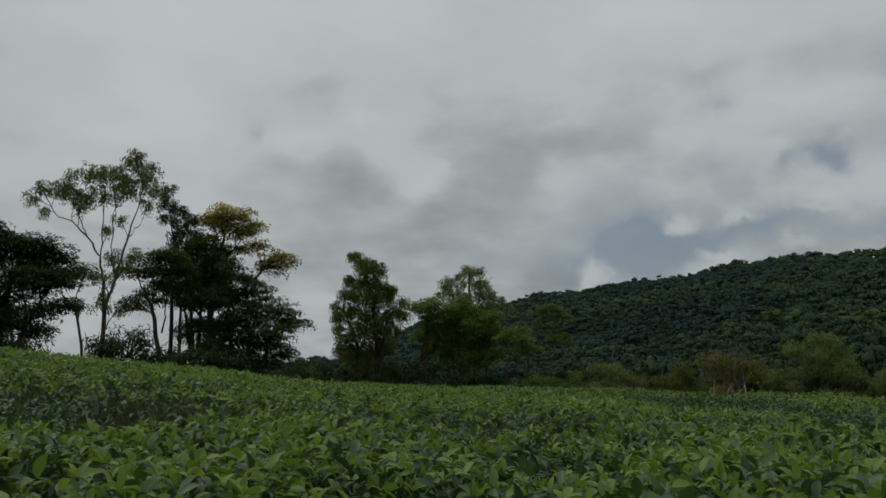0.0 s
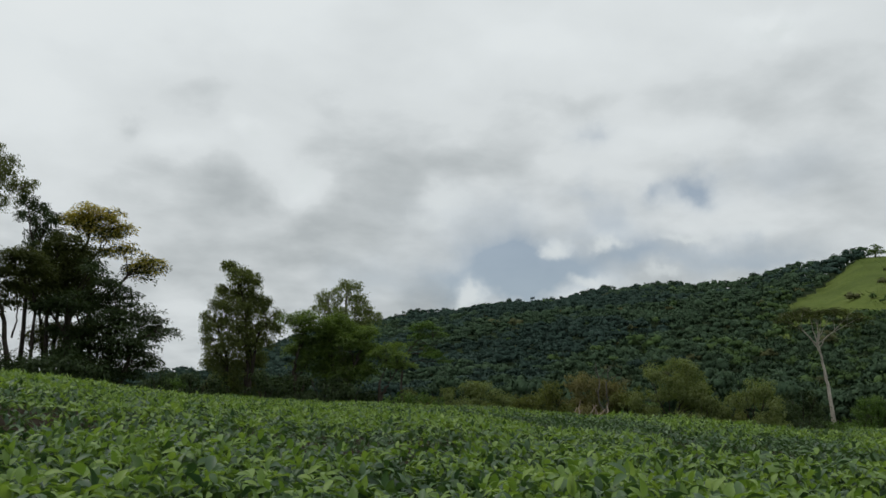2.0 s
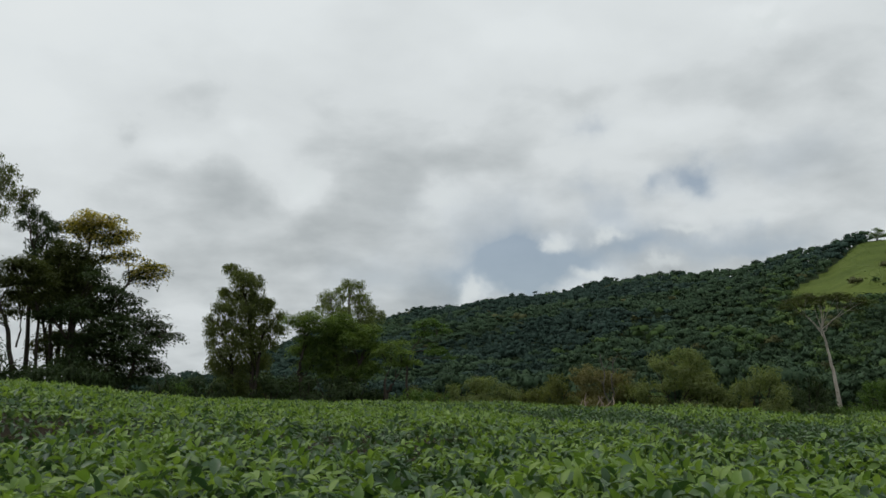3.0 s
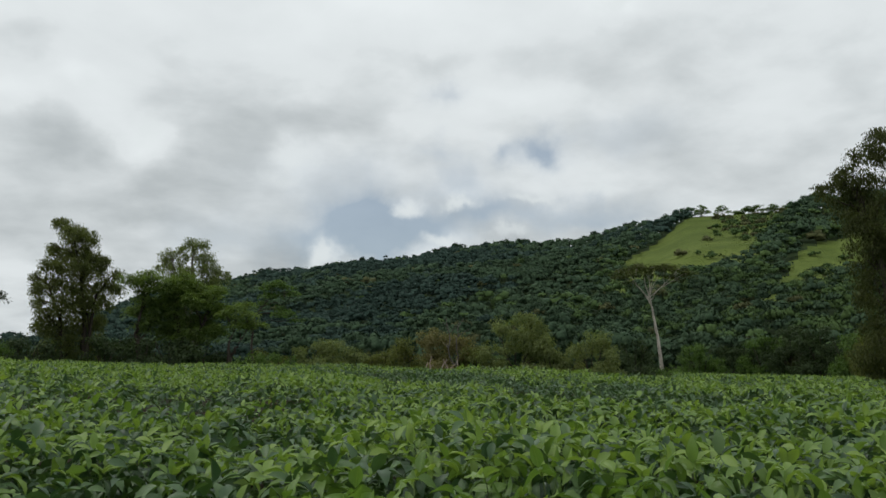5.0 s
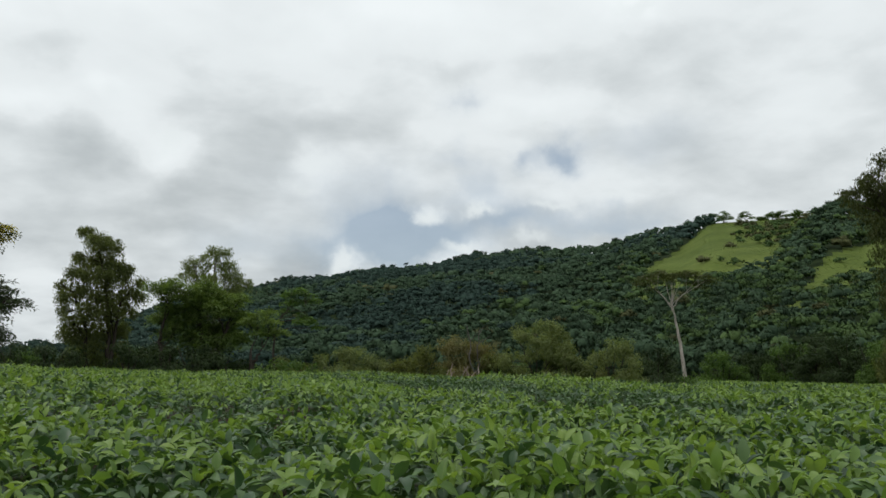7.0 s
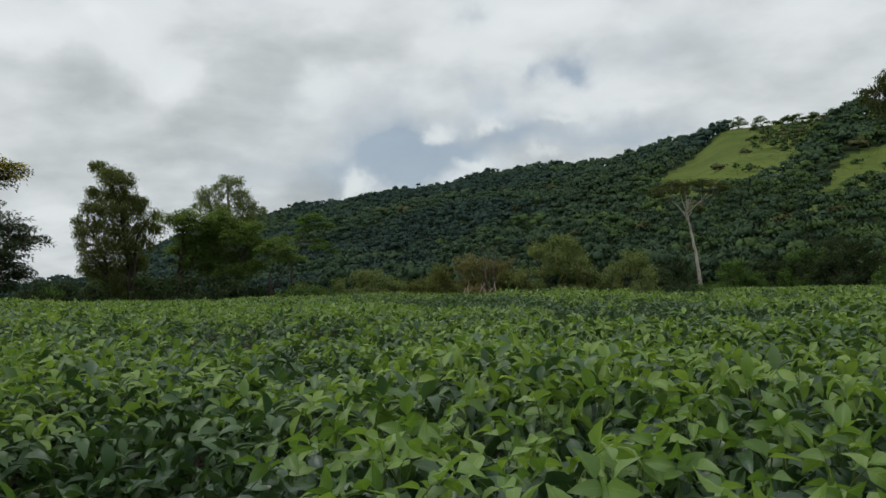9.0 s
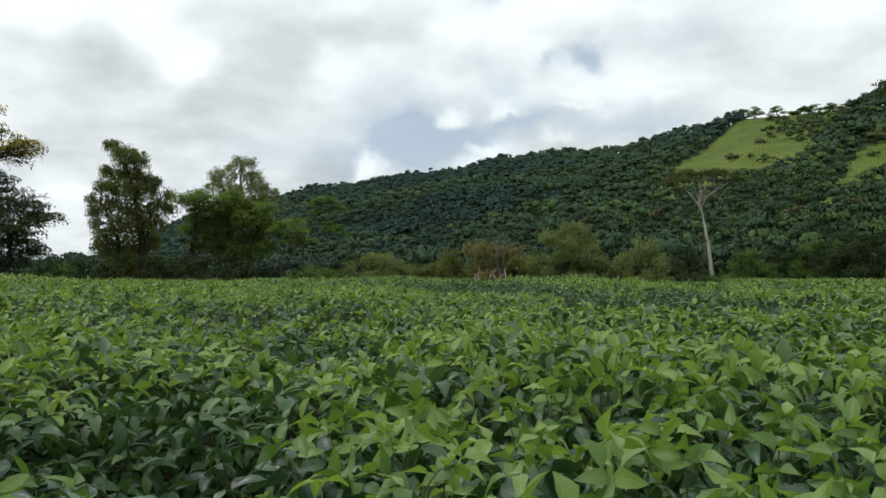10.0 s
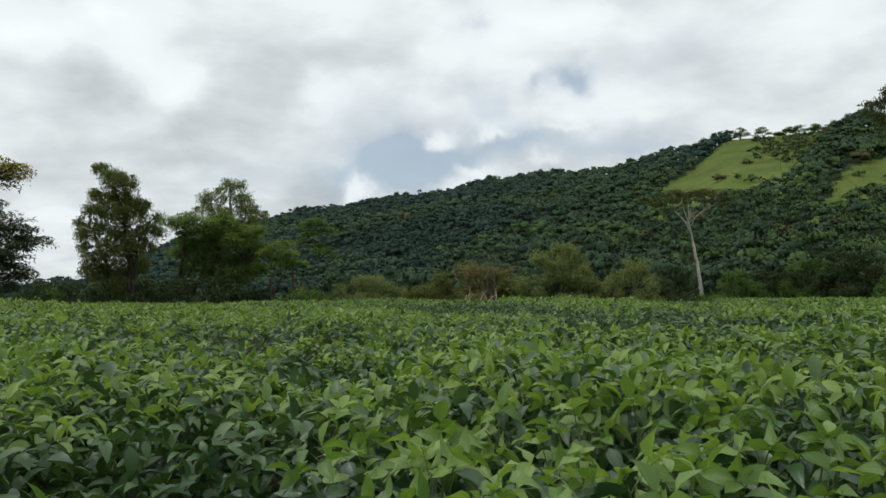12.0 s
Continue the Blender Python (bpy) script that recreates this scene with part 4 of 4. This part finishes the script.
def dead_tree(az, dist, seed):
    """Pale bare stems above the scrub."""
    rng = np.random.default_rng(seed)
    a = radians(az)
    x, y = dist * math.sin(a), dist * math.cos(a)
    root = new("dead_tree")
    root.location = (x, y, float(land(x, y)))
    tagged(root, "dead leafless tree with bare grey stems above scrub", "tree")
    for dx, h, lean in ((-.3, 6.3, -.35), (.35, 5.9, .5)):
        line = bend((dx, 0, -.3), (dx + lean, .2, h), rng, .05, 9)
        bits = [tube(line, np.linspace(.10, .03, 9), 6)]
        for _ in range(5):
            k = rng.integers(4, 8)
            tip = line[k] + np.array([rng.normal(0, .8), rng.normal(0, .4), rng.uniform(.3, 1.3)])
            bits.append(tube(bend(line[k], tip, rng, .1, 4), np.linspace(.04, .01, 4), 4))
        part("stem", link_mesh("stem", *merge(bits), [M_GUMBARK]), root)
    return root


dead_tree(20.3, 86, 3)


def fallen_branches(az, dist):
    rng = np.random.default_rng(9)
    a = radians(az)
    x, y = dist * math.sin(a), dist * math.cos(a)
    root = new("brush_pile")
    root.location = (x, y, float(land(x, y)))
    tagged(root, "pile of dry pinkish fallen branches at the field's edge", "brush pile")
    for _ in range(9):
        s = rng.uniform(-2.0, 2.0)
        line = bend((s, rng.uniform(-.4, .4), -.05), (s + rng.normal(.5, .7), rng.uniform(-.4, .4), rng.uniform(.8, 2.2)), rng, .25, 6)
        part("branch", link_mesh("branch", *tube(line, np.linspace(.09, .03, 6), 5), [M_DRY]), root)
    return root


fallen_branches(19.1, 77)


# lone trees along the pasture's skyline
for k, (az, wide, high) in enumerate([(38.0, 12.0, 8.0), (39.4, 8.5, 8.5), (40.4, 4.5, 3.4), (41.1, 7.5, 7.0), (41.7, 9.0, 6.5), (42.6, 8.0, 9.0), (43.4, 7, 8)]):
    rng = np.random.default_rng(300 + k)
    dist = 505
    lobes = [(u * wide * .45, high * (.2 + .6 * (1 - u * u) * rng.uniform(.15, 1)), rng.uniform(1.0, 1.8), rng.uniform(-.3, .3) * wide) for u in rng.uniform(-1, 1, 13)]
    stems = [[(0, 0), (.2, high * .25), (-wide * .25, high * .75)], [(0, 0), (.2, high * .3), (wide * .27, high * .75)]]
    ob = build_tree("crest_tree", az, dist, lobes, stems, M_BROAD, M_BARK, "small flat-topped tree on the pasture's skyline", leaf_size=.42, density=.7, trunk_r=.2, flat=.5, style="plate", per=26, clump_r=.8, seed=300 + k, twigs=False)
    tagged(ob, group="trees on the skyline")


# taller trees that stand out of the wooded crest
for k, (az, out, wide, high) in enumerate([(5.8, 760, 9.0, 12), (6.3, 756, 9.0, 14.5), (6.8, 752, 9.0, 15.5), (7.3, 746, 9.0, 13), (13.9, 690, 12.0, 12), (14.7, 685, 8.0, 11), (16.5, 670, 9.0, 12), (19.4, 652, 10, 12), (20.8, 645, 11, 13), (24.2, 616, 12, 12.5), (25.4, 606, 9, 11.5),
                                       (30.9, 562, 9, 13), (33.2, 548, 8, 12), (34.6, 538, 8, 11.5), (46.0, 492, 9, 12), (44.9, 497, 7, 10)]):
    rng = np.random.default_rng(400 + k)
    lobes = [(rng.uniform(-.5, .5) * wide, high * (.3 + .46 * rng.uniform()), rng.uniform(1.2, 2.2), rng.uniform(-.3, .3) * wide) for _ in range(13)]
    stems = [[(0, 0), (.2, high * .45), (-wide * .2, high * .75)], [(0, 0), (.2, high * .45), (wide * .22, high * .75)]]
    ob = build_tree("crest_tree", az, out, lobes, stems, M_WOOD_B, M_BARK, "tall green tree standing out of the wooded crest", leaf_size=.6, density=.6, trunk_r=.25, flat=.6, per=26, clump_r=.9, seed=400 + k, twigs=False)
    tagged(ob, group="trees on the skyline")


# ------------------------------------------------------------------ woods on the hill
def build_woods():
    rng = np.random.default_rng(21)
    pts = []
    for lo, hi, step in ((95, 230, 3.5), (230, 420, 4.4), (420, 1000, 5.8)):
        gx, gy = np.meshgrid(np.arange(-300, 760, step), np.arange(0, 1010, step))
        x = gx.ravel() + rng.uniform(-.5, .5, gx.size) * step
        y = gy.ravel() + rng.uniform(-.5, .5, gx.size) * step
        r = np.hypot(x, y)
        ok = (r >= lo) & (r < hi)
        pts.append(np.c_[x, y, np.full(x.size, step)][ok])
    p = np.concatenate(pts)
    x, y = p[:, 0], p[:, 1]
    az, s = bearing(x, y), slope_share(x, y)
    open_land = clearing(x, y)
    scrub = np.clip((az - 38.2) / 2.5, 0, 1) * np.clip((s - .5) / .15, 0, 1) * np.clip((.93 - s) / .08, 0, 1) * (hash_noise(x, y, 16, 31) > -.45)
    lone = rng.uniform(size=len(x)) < np.where(s < .42, .10, .75 * scrub)
    keep = (az > -14) & (az < 52) & ((az > -4.5) | (s < .25) | (rng.uniform(size=len(x)) < .015)) & (s > -.10) & (s < 1.035) & (~open_land | (lone & (s < .97))) & (np.hypot(x, y) > field_edge(az) + 14) & ~((az > 32.6) & (az < 36.9) & (np.hypot(x, y) < 118))
    p, low = p[keep], open_land[keep]
    x, y, step = p.T
    n = len(p)
    rad = step * (.42 + .6 * rng.uniform(size=n) ** 2.0)
    tall = rng.uniform(4.2, 8.4, n) * np.clip(step / 5, .8, 1.08)
    tall = tall * np.where(rng.uniform(size=n) < .05, 1.22, 1.0) + 1.3 * hash_noise(x, y, 19, 17)
    dwarf = rng.uniform(.35, .85, n)
    away = np.hypot(x, y)
    brink = np.zeros(n, bool)
    for back in (5, 10, 15):
        brink |= clearing(x * (1 - back / away), y * (1 - back / away))
    tall = np.where(brink, np.minimum(tall, rad * rng.uniform(1.2, 1.8, n)), tall)
    rad, tall = np.where(low, rad * dwarf, rad), np.where(low, rad * dwarf * 1.1, tall)
    z = land(x, y)
    # each crown is a heap of flattened boughs, fringed by sprays of leaves
    squash = rng.uniform(.6, 1.05, n)
    cz = z + tall - rad * squash
    boughs = 5
    own = np.repeat(np.arange(n), boughs)
    lead = np.tile(np.arange(boughs), n) == 0
    b = len(own)
    swing = np.tile(np.arange(boughs) * 6.283 / (boughs - 1), n) + rng.normal(0, .45, b) + np.repeat(rng.uniform(0, 6.28, n), boughs)
    lean = np.where(lead, rng.uniform(0, .4, b), rng.uniform(.6, 1.35, b))
    out = rad[own] * rng.uniform(.45, .85, b)
    bx, by = x[own] + out * np.sin(lean) * np.cos(swing), y[own] + out * np.sin(lean) * np.sin(swing)
    bz = cz[own] + out * np.cos(lean) * squash[own]
    br = rad[own] * rng.uniform(.3, .62, b)
    bh = br * rng.uniform(.55, .9, b)
    na, nu = 4, 2
    tt, uu = (g.ravel() for g in np.meshgrid(np.linspace(0, 2 * np.pi, na, endpoint=False), np.array([-.5, .58])))
    hh = np.sqrt(1 - uu * uu)
    lump = 1 + .2 * rng.normal(size=(b, na * nu)).clip(-1.5, 1.5)
    ang = tt[None] + rng.uniform(0, 6.28, b)[:, None]
    core = (np.where(step[own] < 4, .62, .8) * br)[:, None] * lump
    dome = np.stack([bx[:, None] + np.cos(ang) * hh * core, by[:, None] + np.sin(ang) * hh * core, bz[:, None] + uu * bh[:, None] * lump * .8], -1)
    peak = np.stack([bx, by, bz + bh * rng.uniform(.6, .9, b)], -1)
    i = np.arange(na)
    k = (i + 1) % na
    a = np.arange(0, na, 2)
    one = np.concatenate([np.stack([i, k, na + k, na + i], -1), np.stack([na + a, na + a + 1, na + (a + 2) % na, np.full(len(a), 2 * na)], -1)])
    v1 = np.concatenate([dome, peak[:, None]], 1)
    mid = np.stack([bx, by, bz - .2 * bh], -1)
    n1 = (v1 - mid[:, None]) / np.stack([br, br, bh], -1)[:, None] ** 1.5
    n1, v1 = n1.reshape(-1, 3), v1.reshape(-1, 3)
    f1 = (one[None] + (np.arange(b) * (2 * na + 1))[:, None, None]).reshape(-1, 4)
    more = np.where(step < 4, 36, np.where(step < 5, 11, 6))
    idx = np.repeat(np.arange(b), np.repeat(more, boughs))
    m = len(idx)
    u = rng.uniform(-.15, 1, m)
    t = rng.uniform(0, 2 * np.pi, m)
    h = np.sqrt(np.clip(1 - u * u, 0, 1))
    wide = rng.uniform(.75, 1.3, m)
    q = np.stack([bx[idx] + np.cos(t) * h * wide * br[idx], by[idx] + np.sin(t) * h * wide * br[idx], bz[idx] + u * wide * bh[idx]], -1)
    size = np.where(step[own[idx]] < 4, .5, np.where(step[own[idx]] < 5, .78, 1.05)) * rng.uniform(.6, 1.4, m)
    v2, f2 = spread_template(q, t + rng.normal(0, .5, m), -np.arccos(np.clip(u, -1, 1)) * .75 + rng.normal(0, .35, m), rng.normal(0, .4, m), size, *SPRAY)
    # sprays are shaded with the bough they grow on, each a little on its own
    own_way = np.stack([np.cos(t) * h, np.sin(t) * h, u * 1.2 + .3], -1) + rng.normal(0, .36, (m, 3))
    n2 = np.repeat(own_way, len(SPRAY[0]), 0)
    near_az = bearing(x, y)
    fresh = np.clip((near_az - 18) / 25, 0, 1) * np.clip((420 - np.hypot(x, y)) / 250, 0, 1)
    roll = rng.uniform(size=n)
    # the haze-tinted tone prevails to the left, where the hill lies farthest
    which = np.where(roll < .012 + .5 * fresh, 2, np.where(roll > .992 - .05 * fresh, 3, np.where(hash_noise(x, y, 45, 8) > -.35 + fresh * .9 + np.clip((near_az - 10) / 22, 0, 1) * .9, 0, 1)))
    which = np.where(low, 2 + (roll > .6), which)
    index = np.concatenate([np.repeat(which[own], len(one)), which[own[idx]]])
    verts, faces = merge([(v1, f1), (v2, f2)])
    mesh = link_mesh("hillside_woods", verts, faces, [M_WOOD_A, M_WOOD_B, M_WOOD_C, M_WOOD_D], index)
    normals = np.concatenate([n1, n2])
    mesh.normals_split_custom_set_from_vertices(normals / (np.linalg.norm(normals, axis=1, keepdims=True) + 1e-9))
    ob = new("hillside_woods", mesh)
    tagged(ob, "dense dark green woodland covering the hillside", "woods", kind="stuff")


build_woods()


def build_pasture_grass():
    """Tussocks over the two clearings, in greener and in drier drifts."""
    rng = np.random.default_rng(33)
    n = 70000
    r, az = np.sqrt(rng.uniform(150.0 ** 2, 520.0 ** 2, n)), rng.uniform(31, 50.5, n)
    x, y = r * np.sin(np.radians(az)), r * np.cos(np.radians(az))
    drift = .5 + .5 * hash_noise(x, y, 26, 41) * .6 + .2 * hash_noise(x, y, 8, 42)
    keep = clearing(x, y) & (rng.uniform(size=n) < .35 + .65 * drift)
    x, y, drift = x[keep], y[keep], drift[keep]
    m = len(x)
    pts = np.stack([x, y, land(x, y) + .04], -1)
    a = np.arctan2(-y, -x) + rng.normal(0, .9, m)
    v, f = spread_template(pts, a, rng.uniform(-.1, .1, m), rng.normal(0, .12, m), rng.uniform(.3, .75, m), *QUAD_LEAF)
    dry = (drift + rng.normal(0, .15, m) < .45).astype(int)
    ob = new("pasture_grass", link_mesh("pasture_grass", v, f, [M_GRASS, M_SEDGE], dry))
    tagged(ob, "coarse tussocky bright green grass on the cleared slope", "grass", kind="stuff")


build_pasture_grass()


# ------------------------------------------------------------------ the soybean field
def build_crop(name, lo, hi, per_m2, size, shape, label, az0=-38.0, az1=58.0, spread=.13, seed=50, young=.36, under=0.0):
    """Trifoliate leaves filling the crop between two distances."""
    rng = np.random.default_rng(seed)
    area = .5 * radians(az1 - az0) * (hi * hi - lo * lo)
    n = int(area * per_m2)
    r = np.sqrt(rng.uniform(lo * lo, hi * hi, n))
    az = rng.uniform(az0, az1, n)
    keep = r < field_edge(az) + rng.normal(0, .8, n)
    r, az = r[keep], az[keep]
    n = len(r)
    x, y = r * np.sin(np.radians(az)), r * np.cos(np.radians(az))
    low = np.minimum(rng.exponential(spread, n), .6)
    z = np.maximum(canopy(x, y) - under - low, land(x, y) + .06) + rng.normal(0, .02, n)
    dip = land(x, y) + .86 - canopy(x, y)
    # pale young leaves are withheld in hollows and furrow: shade put into colour
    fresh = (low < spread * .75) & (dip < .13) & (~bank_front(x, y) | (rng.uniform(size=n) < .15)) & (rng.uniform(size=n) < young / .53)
    yaw, pts, ya, pi, ro, si, fr = rng.uniform(0, 2 * np.pi, n), [], [], [], [], [], []
    base = rng.normal(.0, .38, n) + np.where(fresh, .35, 0)
    for k, turn in ((0, 0.0), (1, 1.25), (2, -1.25)):
        a = yaw + turn + rng.normal(0, .2, n)
        pts.append(np.stack([x + np.cos(a) * size * .12, y + np.sin(a) * size * .12, z], -1))
        ya.append(a)
        pi.append(base - .15 + rng.normal(0, .55, n))
        ro.append(rng.normal(0, .42, n))
        si.append(size * rng.uniform(.7, 1.25, n) * np.where(fresh, .85, 1.0))
        fr.append(fresh)
    v, f = spread_template(np.concatenate(pts), np.concatenate(ya), np.concatenate(pi), np.concatenate(ro), np.concatenate(si), *shape)
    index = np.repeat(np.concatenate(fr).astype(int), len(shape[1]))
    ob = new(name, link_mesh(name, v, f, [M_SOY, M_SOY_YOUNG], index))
    return tagged(ob, label, "crop", kind="stuff")


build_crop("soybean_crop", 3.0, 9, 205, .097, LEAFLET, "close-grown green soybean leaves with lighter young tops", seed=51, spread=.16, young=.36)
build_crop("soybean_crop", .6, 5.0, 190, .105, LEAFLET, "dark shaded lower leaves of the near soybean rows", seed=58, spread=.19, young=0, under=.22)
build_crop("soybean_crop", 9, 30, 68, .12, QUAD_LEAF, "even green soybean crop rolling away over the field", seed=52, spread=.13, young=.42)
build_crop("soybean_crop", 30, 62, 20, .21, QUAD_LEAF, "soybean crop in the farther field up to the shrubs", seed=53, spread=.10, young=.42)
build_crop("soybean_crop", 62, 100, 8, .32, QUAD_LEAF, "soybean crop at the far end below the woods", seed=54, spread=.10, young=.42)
build_crop("soybean_crop", .55, 7, 62, .17, QUAD_LEAF, "soybean crop behind the viewpoint", az0=58, az1=322, seed=55)
build_crop("soybean_crop", 7, 26, 5, .42, QUAD_LEAF, "soybean crop stretching away behind the viewpoint", az0=58, az1=322, seed=57)


def leaflet_grid(length, width, fold, arch, twist, rng, segs=4):
    """An ovate leaflet: five corners across, folded along its midrib and arched."""
    verts, faces = [], []
    grid = []
    for i in range(segs + 1):
        u = i / segs
        w = width * (math.sin(math.pi * min(1, u ** .72)) ** .85) * .5 + (.0008 if i in (0, segs) else 0)
        cx, cz = length * u * (1 - .12 * arch * u), -arch * length * .35 * u * u
        for s in (-1, -.55, 0, .55, 1):
            ripple = .004 * math.sin(9 * u + 2.3 * s + fold * 30) * abs(s)
            grid.append((u, s))
            verts.append((cx, s * w, cz + fold * abs(s) * w + ripple + twist * s * w * u))
    for i in range(segs):
        for k in range(4):
            a = i * 5 + k
            faces.append((a, a + 5, a + 6, a + 1))
    return np.array(verts), np.array(faces), np.array(grid)


def trifoliate(rng, size, young, split=False):
    """One soybean leaf: a petiole with three leaflets, growing from the origin along +x and up."""
    stalk = size * rng.uniform(1.0, 1.6)
    rise = rng.uniform(.75, 1.1)
    tip = np.array([stalk * math.cos(rise), 0, stalk * math.sin(rise)])
    line = np.array([tip * t + np.array([0, 0, .012 * math.sin(t * 3.1)]) for t in np.linspace(0, 1, 4)])
    pieces = [tube(line, np.linspace(.0028, .0016, 4), 3)]
    marks, maps = [np.ones(len(pieces[0][1]), int)], [np.zeros((len(pieces[0][0]), 2))]
    for turn, off in ((0, .03), (1.2, 0), (-1.2, 0)):
        v, f, uv = leaflet_grid(size * rng.uniform(.88, 1.1), size * rng.uniform(.40, .54), rng.uniform(.2, .8), rng.uniform(.4, 1.7), rng.uniform(-.7, .7), rng)
        a, p, q = turn + rng.normal(0, .15), (rng.normal(.25, .5) if young else rng.normal(-.3, .42)), rng.normal(0, .4)
        m = Matrix.Translation(tip + np.array([off * math.cos(a), off * math.sin(a), 0])) @ Euler((q, -p, a)).to_matrix().to_4x4()
        mm = np.array(m)
        pieces.append((v @ mm[:3, :3].T + mm[:3, 3], f))
        marks.append(np.zeros(len(f), int))
        maps.append(uv)
    if split:
        stalk_mesh = link_mesh("leaf", *pieces[0], [M_STEM])
        return stalk_mesh, [link_mesh("leaflet", *p, [M_YOUNG_NEAR if young else M_SOY_NEAR], uv=w) for p, w in zip(pieces[1:], maps[1:])]
    v, f = merge(pieces)
    return link_mesh("leaf", v, f, [M_YOUNG_NEAR if young else M_SOY_NEAR, M_STEM], np.concatenate(marks), uv=np.concatenate(maps))


def build_plants():
    rng = np.random.default_rng(77)
    young = [trifoliate(rng, rng.uniform(.075, .10), True) for _ in range(6)]
    grown = [trifoliate(rng, rng.uniform(.095, .12), False) for _ in range(8)]
    young_split = [trifoliate(rng, rng.uniform(.075, .10), True, True) for _ in range(6)]
    grown_split = [trifoliate(rng, rng.uniform(.095, .12), False, True) for _ in range(6)]
    originals = []
    for k in range(14):
        root = new("soybean_plant")
        high = .72
        line = bend((0, 0, -.03), (rng.normal(0, .04), rng.normal(0, .04), high), rng, .03, 9)
        part("stem", link_mesh("stem", *tube(line, np.linspace(.0055, .002, 9), 6), [M_STEM]), root)
        turn = rng.uniform(0, 6)
        count = 16
        for i in range(count):
            h = .12 + (high - .14) * (i / (count - 1)) ** .75
            q = np.array([np.interp(h, line[:, 2], line[:, c]) for c in range(3)])
            fresh = (k < 7 or 10 <= k < 13) and i >= count - 3
            pick = rng.integers(0, 6)
            if k < 10:
                leaf = part("leaf", (young if fresh else grown)[pick], root)
            else:
                stalk_mesh, blades = (young_split if fresh else grown_split)[pick]
                leaf = part("leaf", stalk_mesh, root)
                for blade in blades:
                    part("leaflet", blade, leaf)
            turn += 2.4 + rng.normal(0, .3)
            leaf.location = q
            tilt = rng.normal(.12, .3) - (.4 if fresh else 0)
            leaf.rotation_euler = (rng.normal(0, .3), tilt, turn)
        tagged(root, "soybean plant with three-part green leaves on hairy stems", "soybean plant", "soybean plants")
        originals.append(root)
    spots = []
    step = .2
    for gx in np.arange(-3.4, 4.2, step):
        for gy in np.arange(-1.0, 3.6, step):
            x, y = gx + rng.normal(0, .06), gy + rng.normal(0, .06)
            r, az = math.hypot(x, y), float(bearing(x, y))
            if .5 < r < 3.15 and -44 < az < 64:
                spots.append((x, y))
    used = []
    for k, (x, y) in enumerate(spots):
        g = float(land(x, y))
        high = (float(canopy(x, y)) - g) / .87 * rng.uniform(.94, 1.04)
        m = pose(x, y, g, rng.normal(0, 4), rng.normal(0, 4), rng.uniform(0, 360)) @ Matrix.Diagonal((1, 1, high, 1))
        # plants in hollows get no pale leaves, so leaf colour carries the shade
        shaded = high < .82
        if math.hypot(x, y) < 1.4 and -26 < bearing(x, y) < 52:
            kin = originals[13:] if shaded else originals[10:13]
        else:
            kin = originals[7:10] if shaded else originals[:7]
        fresh_kin = [o for o in kin if o not in used]
        if fresh_kin:
            used.append(fresh_kin[0])
            fresh_kin[0].matrix_basis = m
        else:
            ob = copy_thing(kin[k % len(kin)], Matrix.Identity(4))
            ob.matrix_basis = m


build_plants()
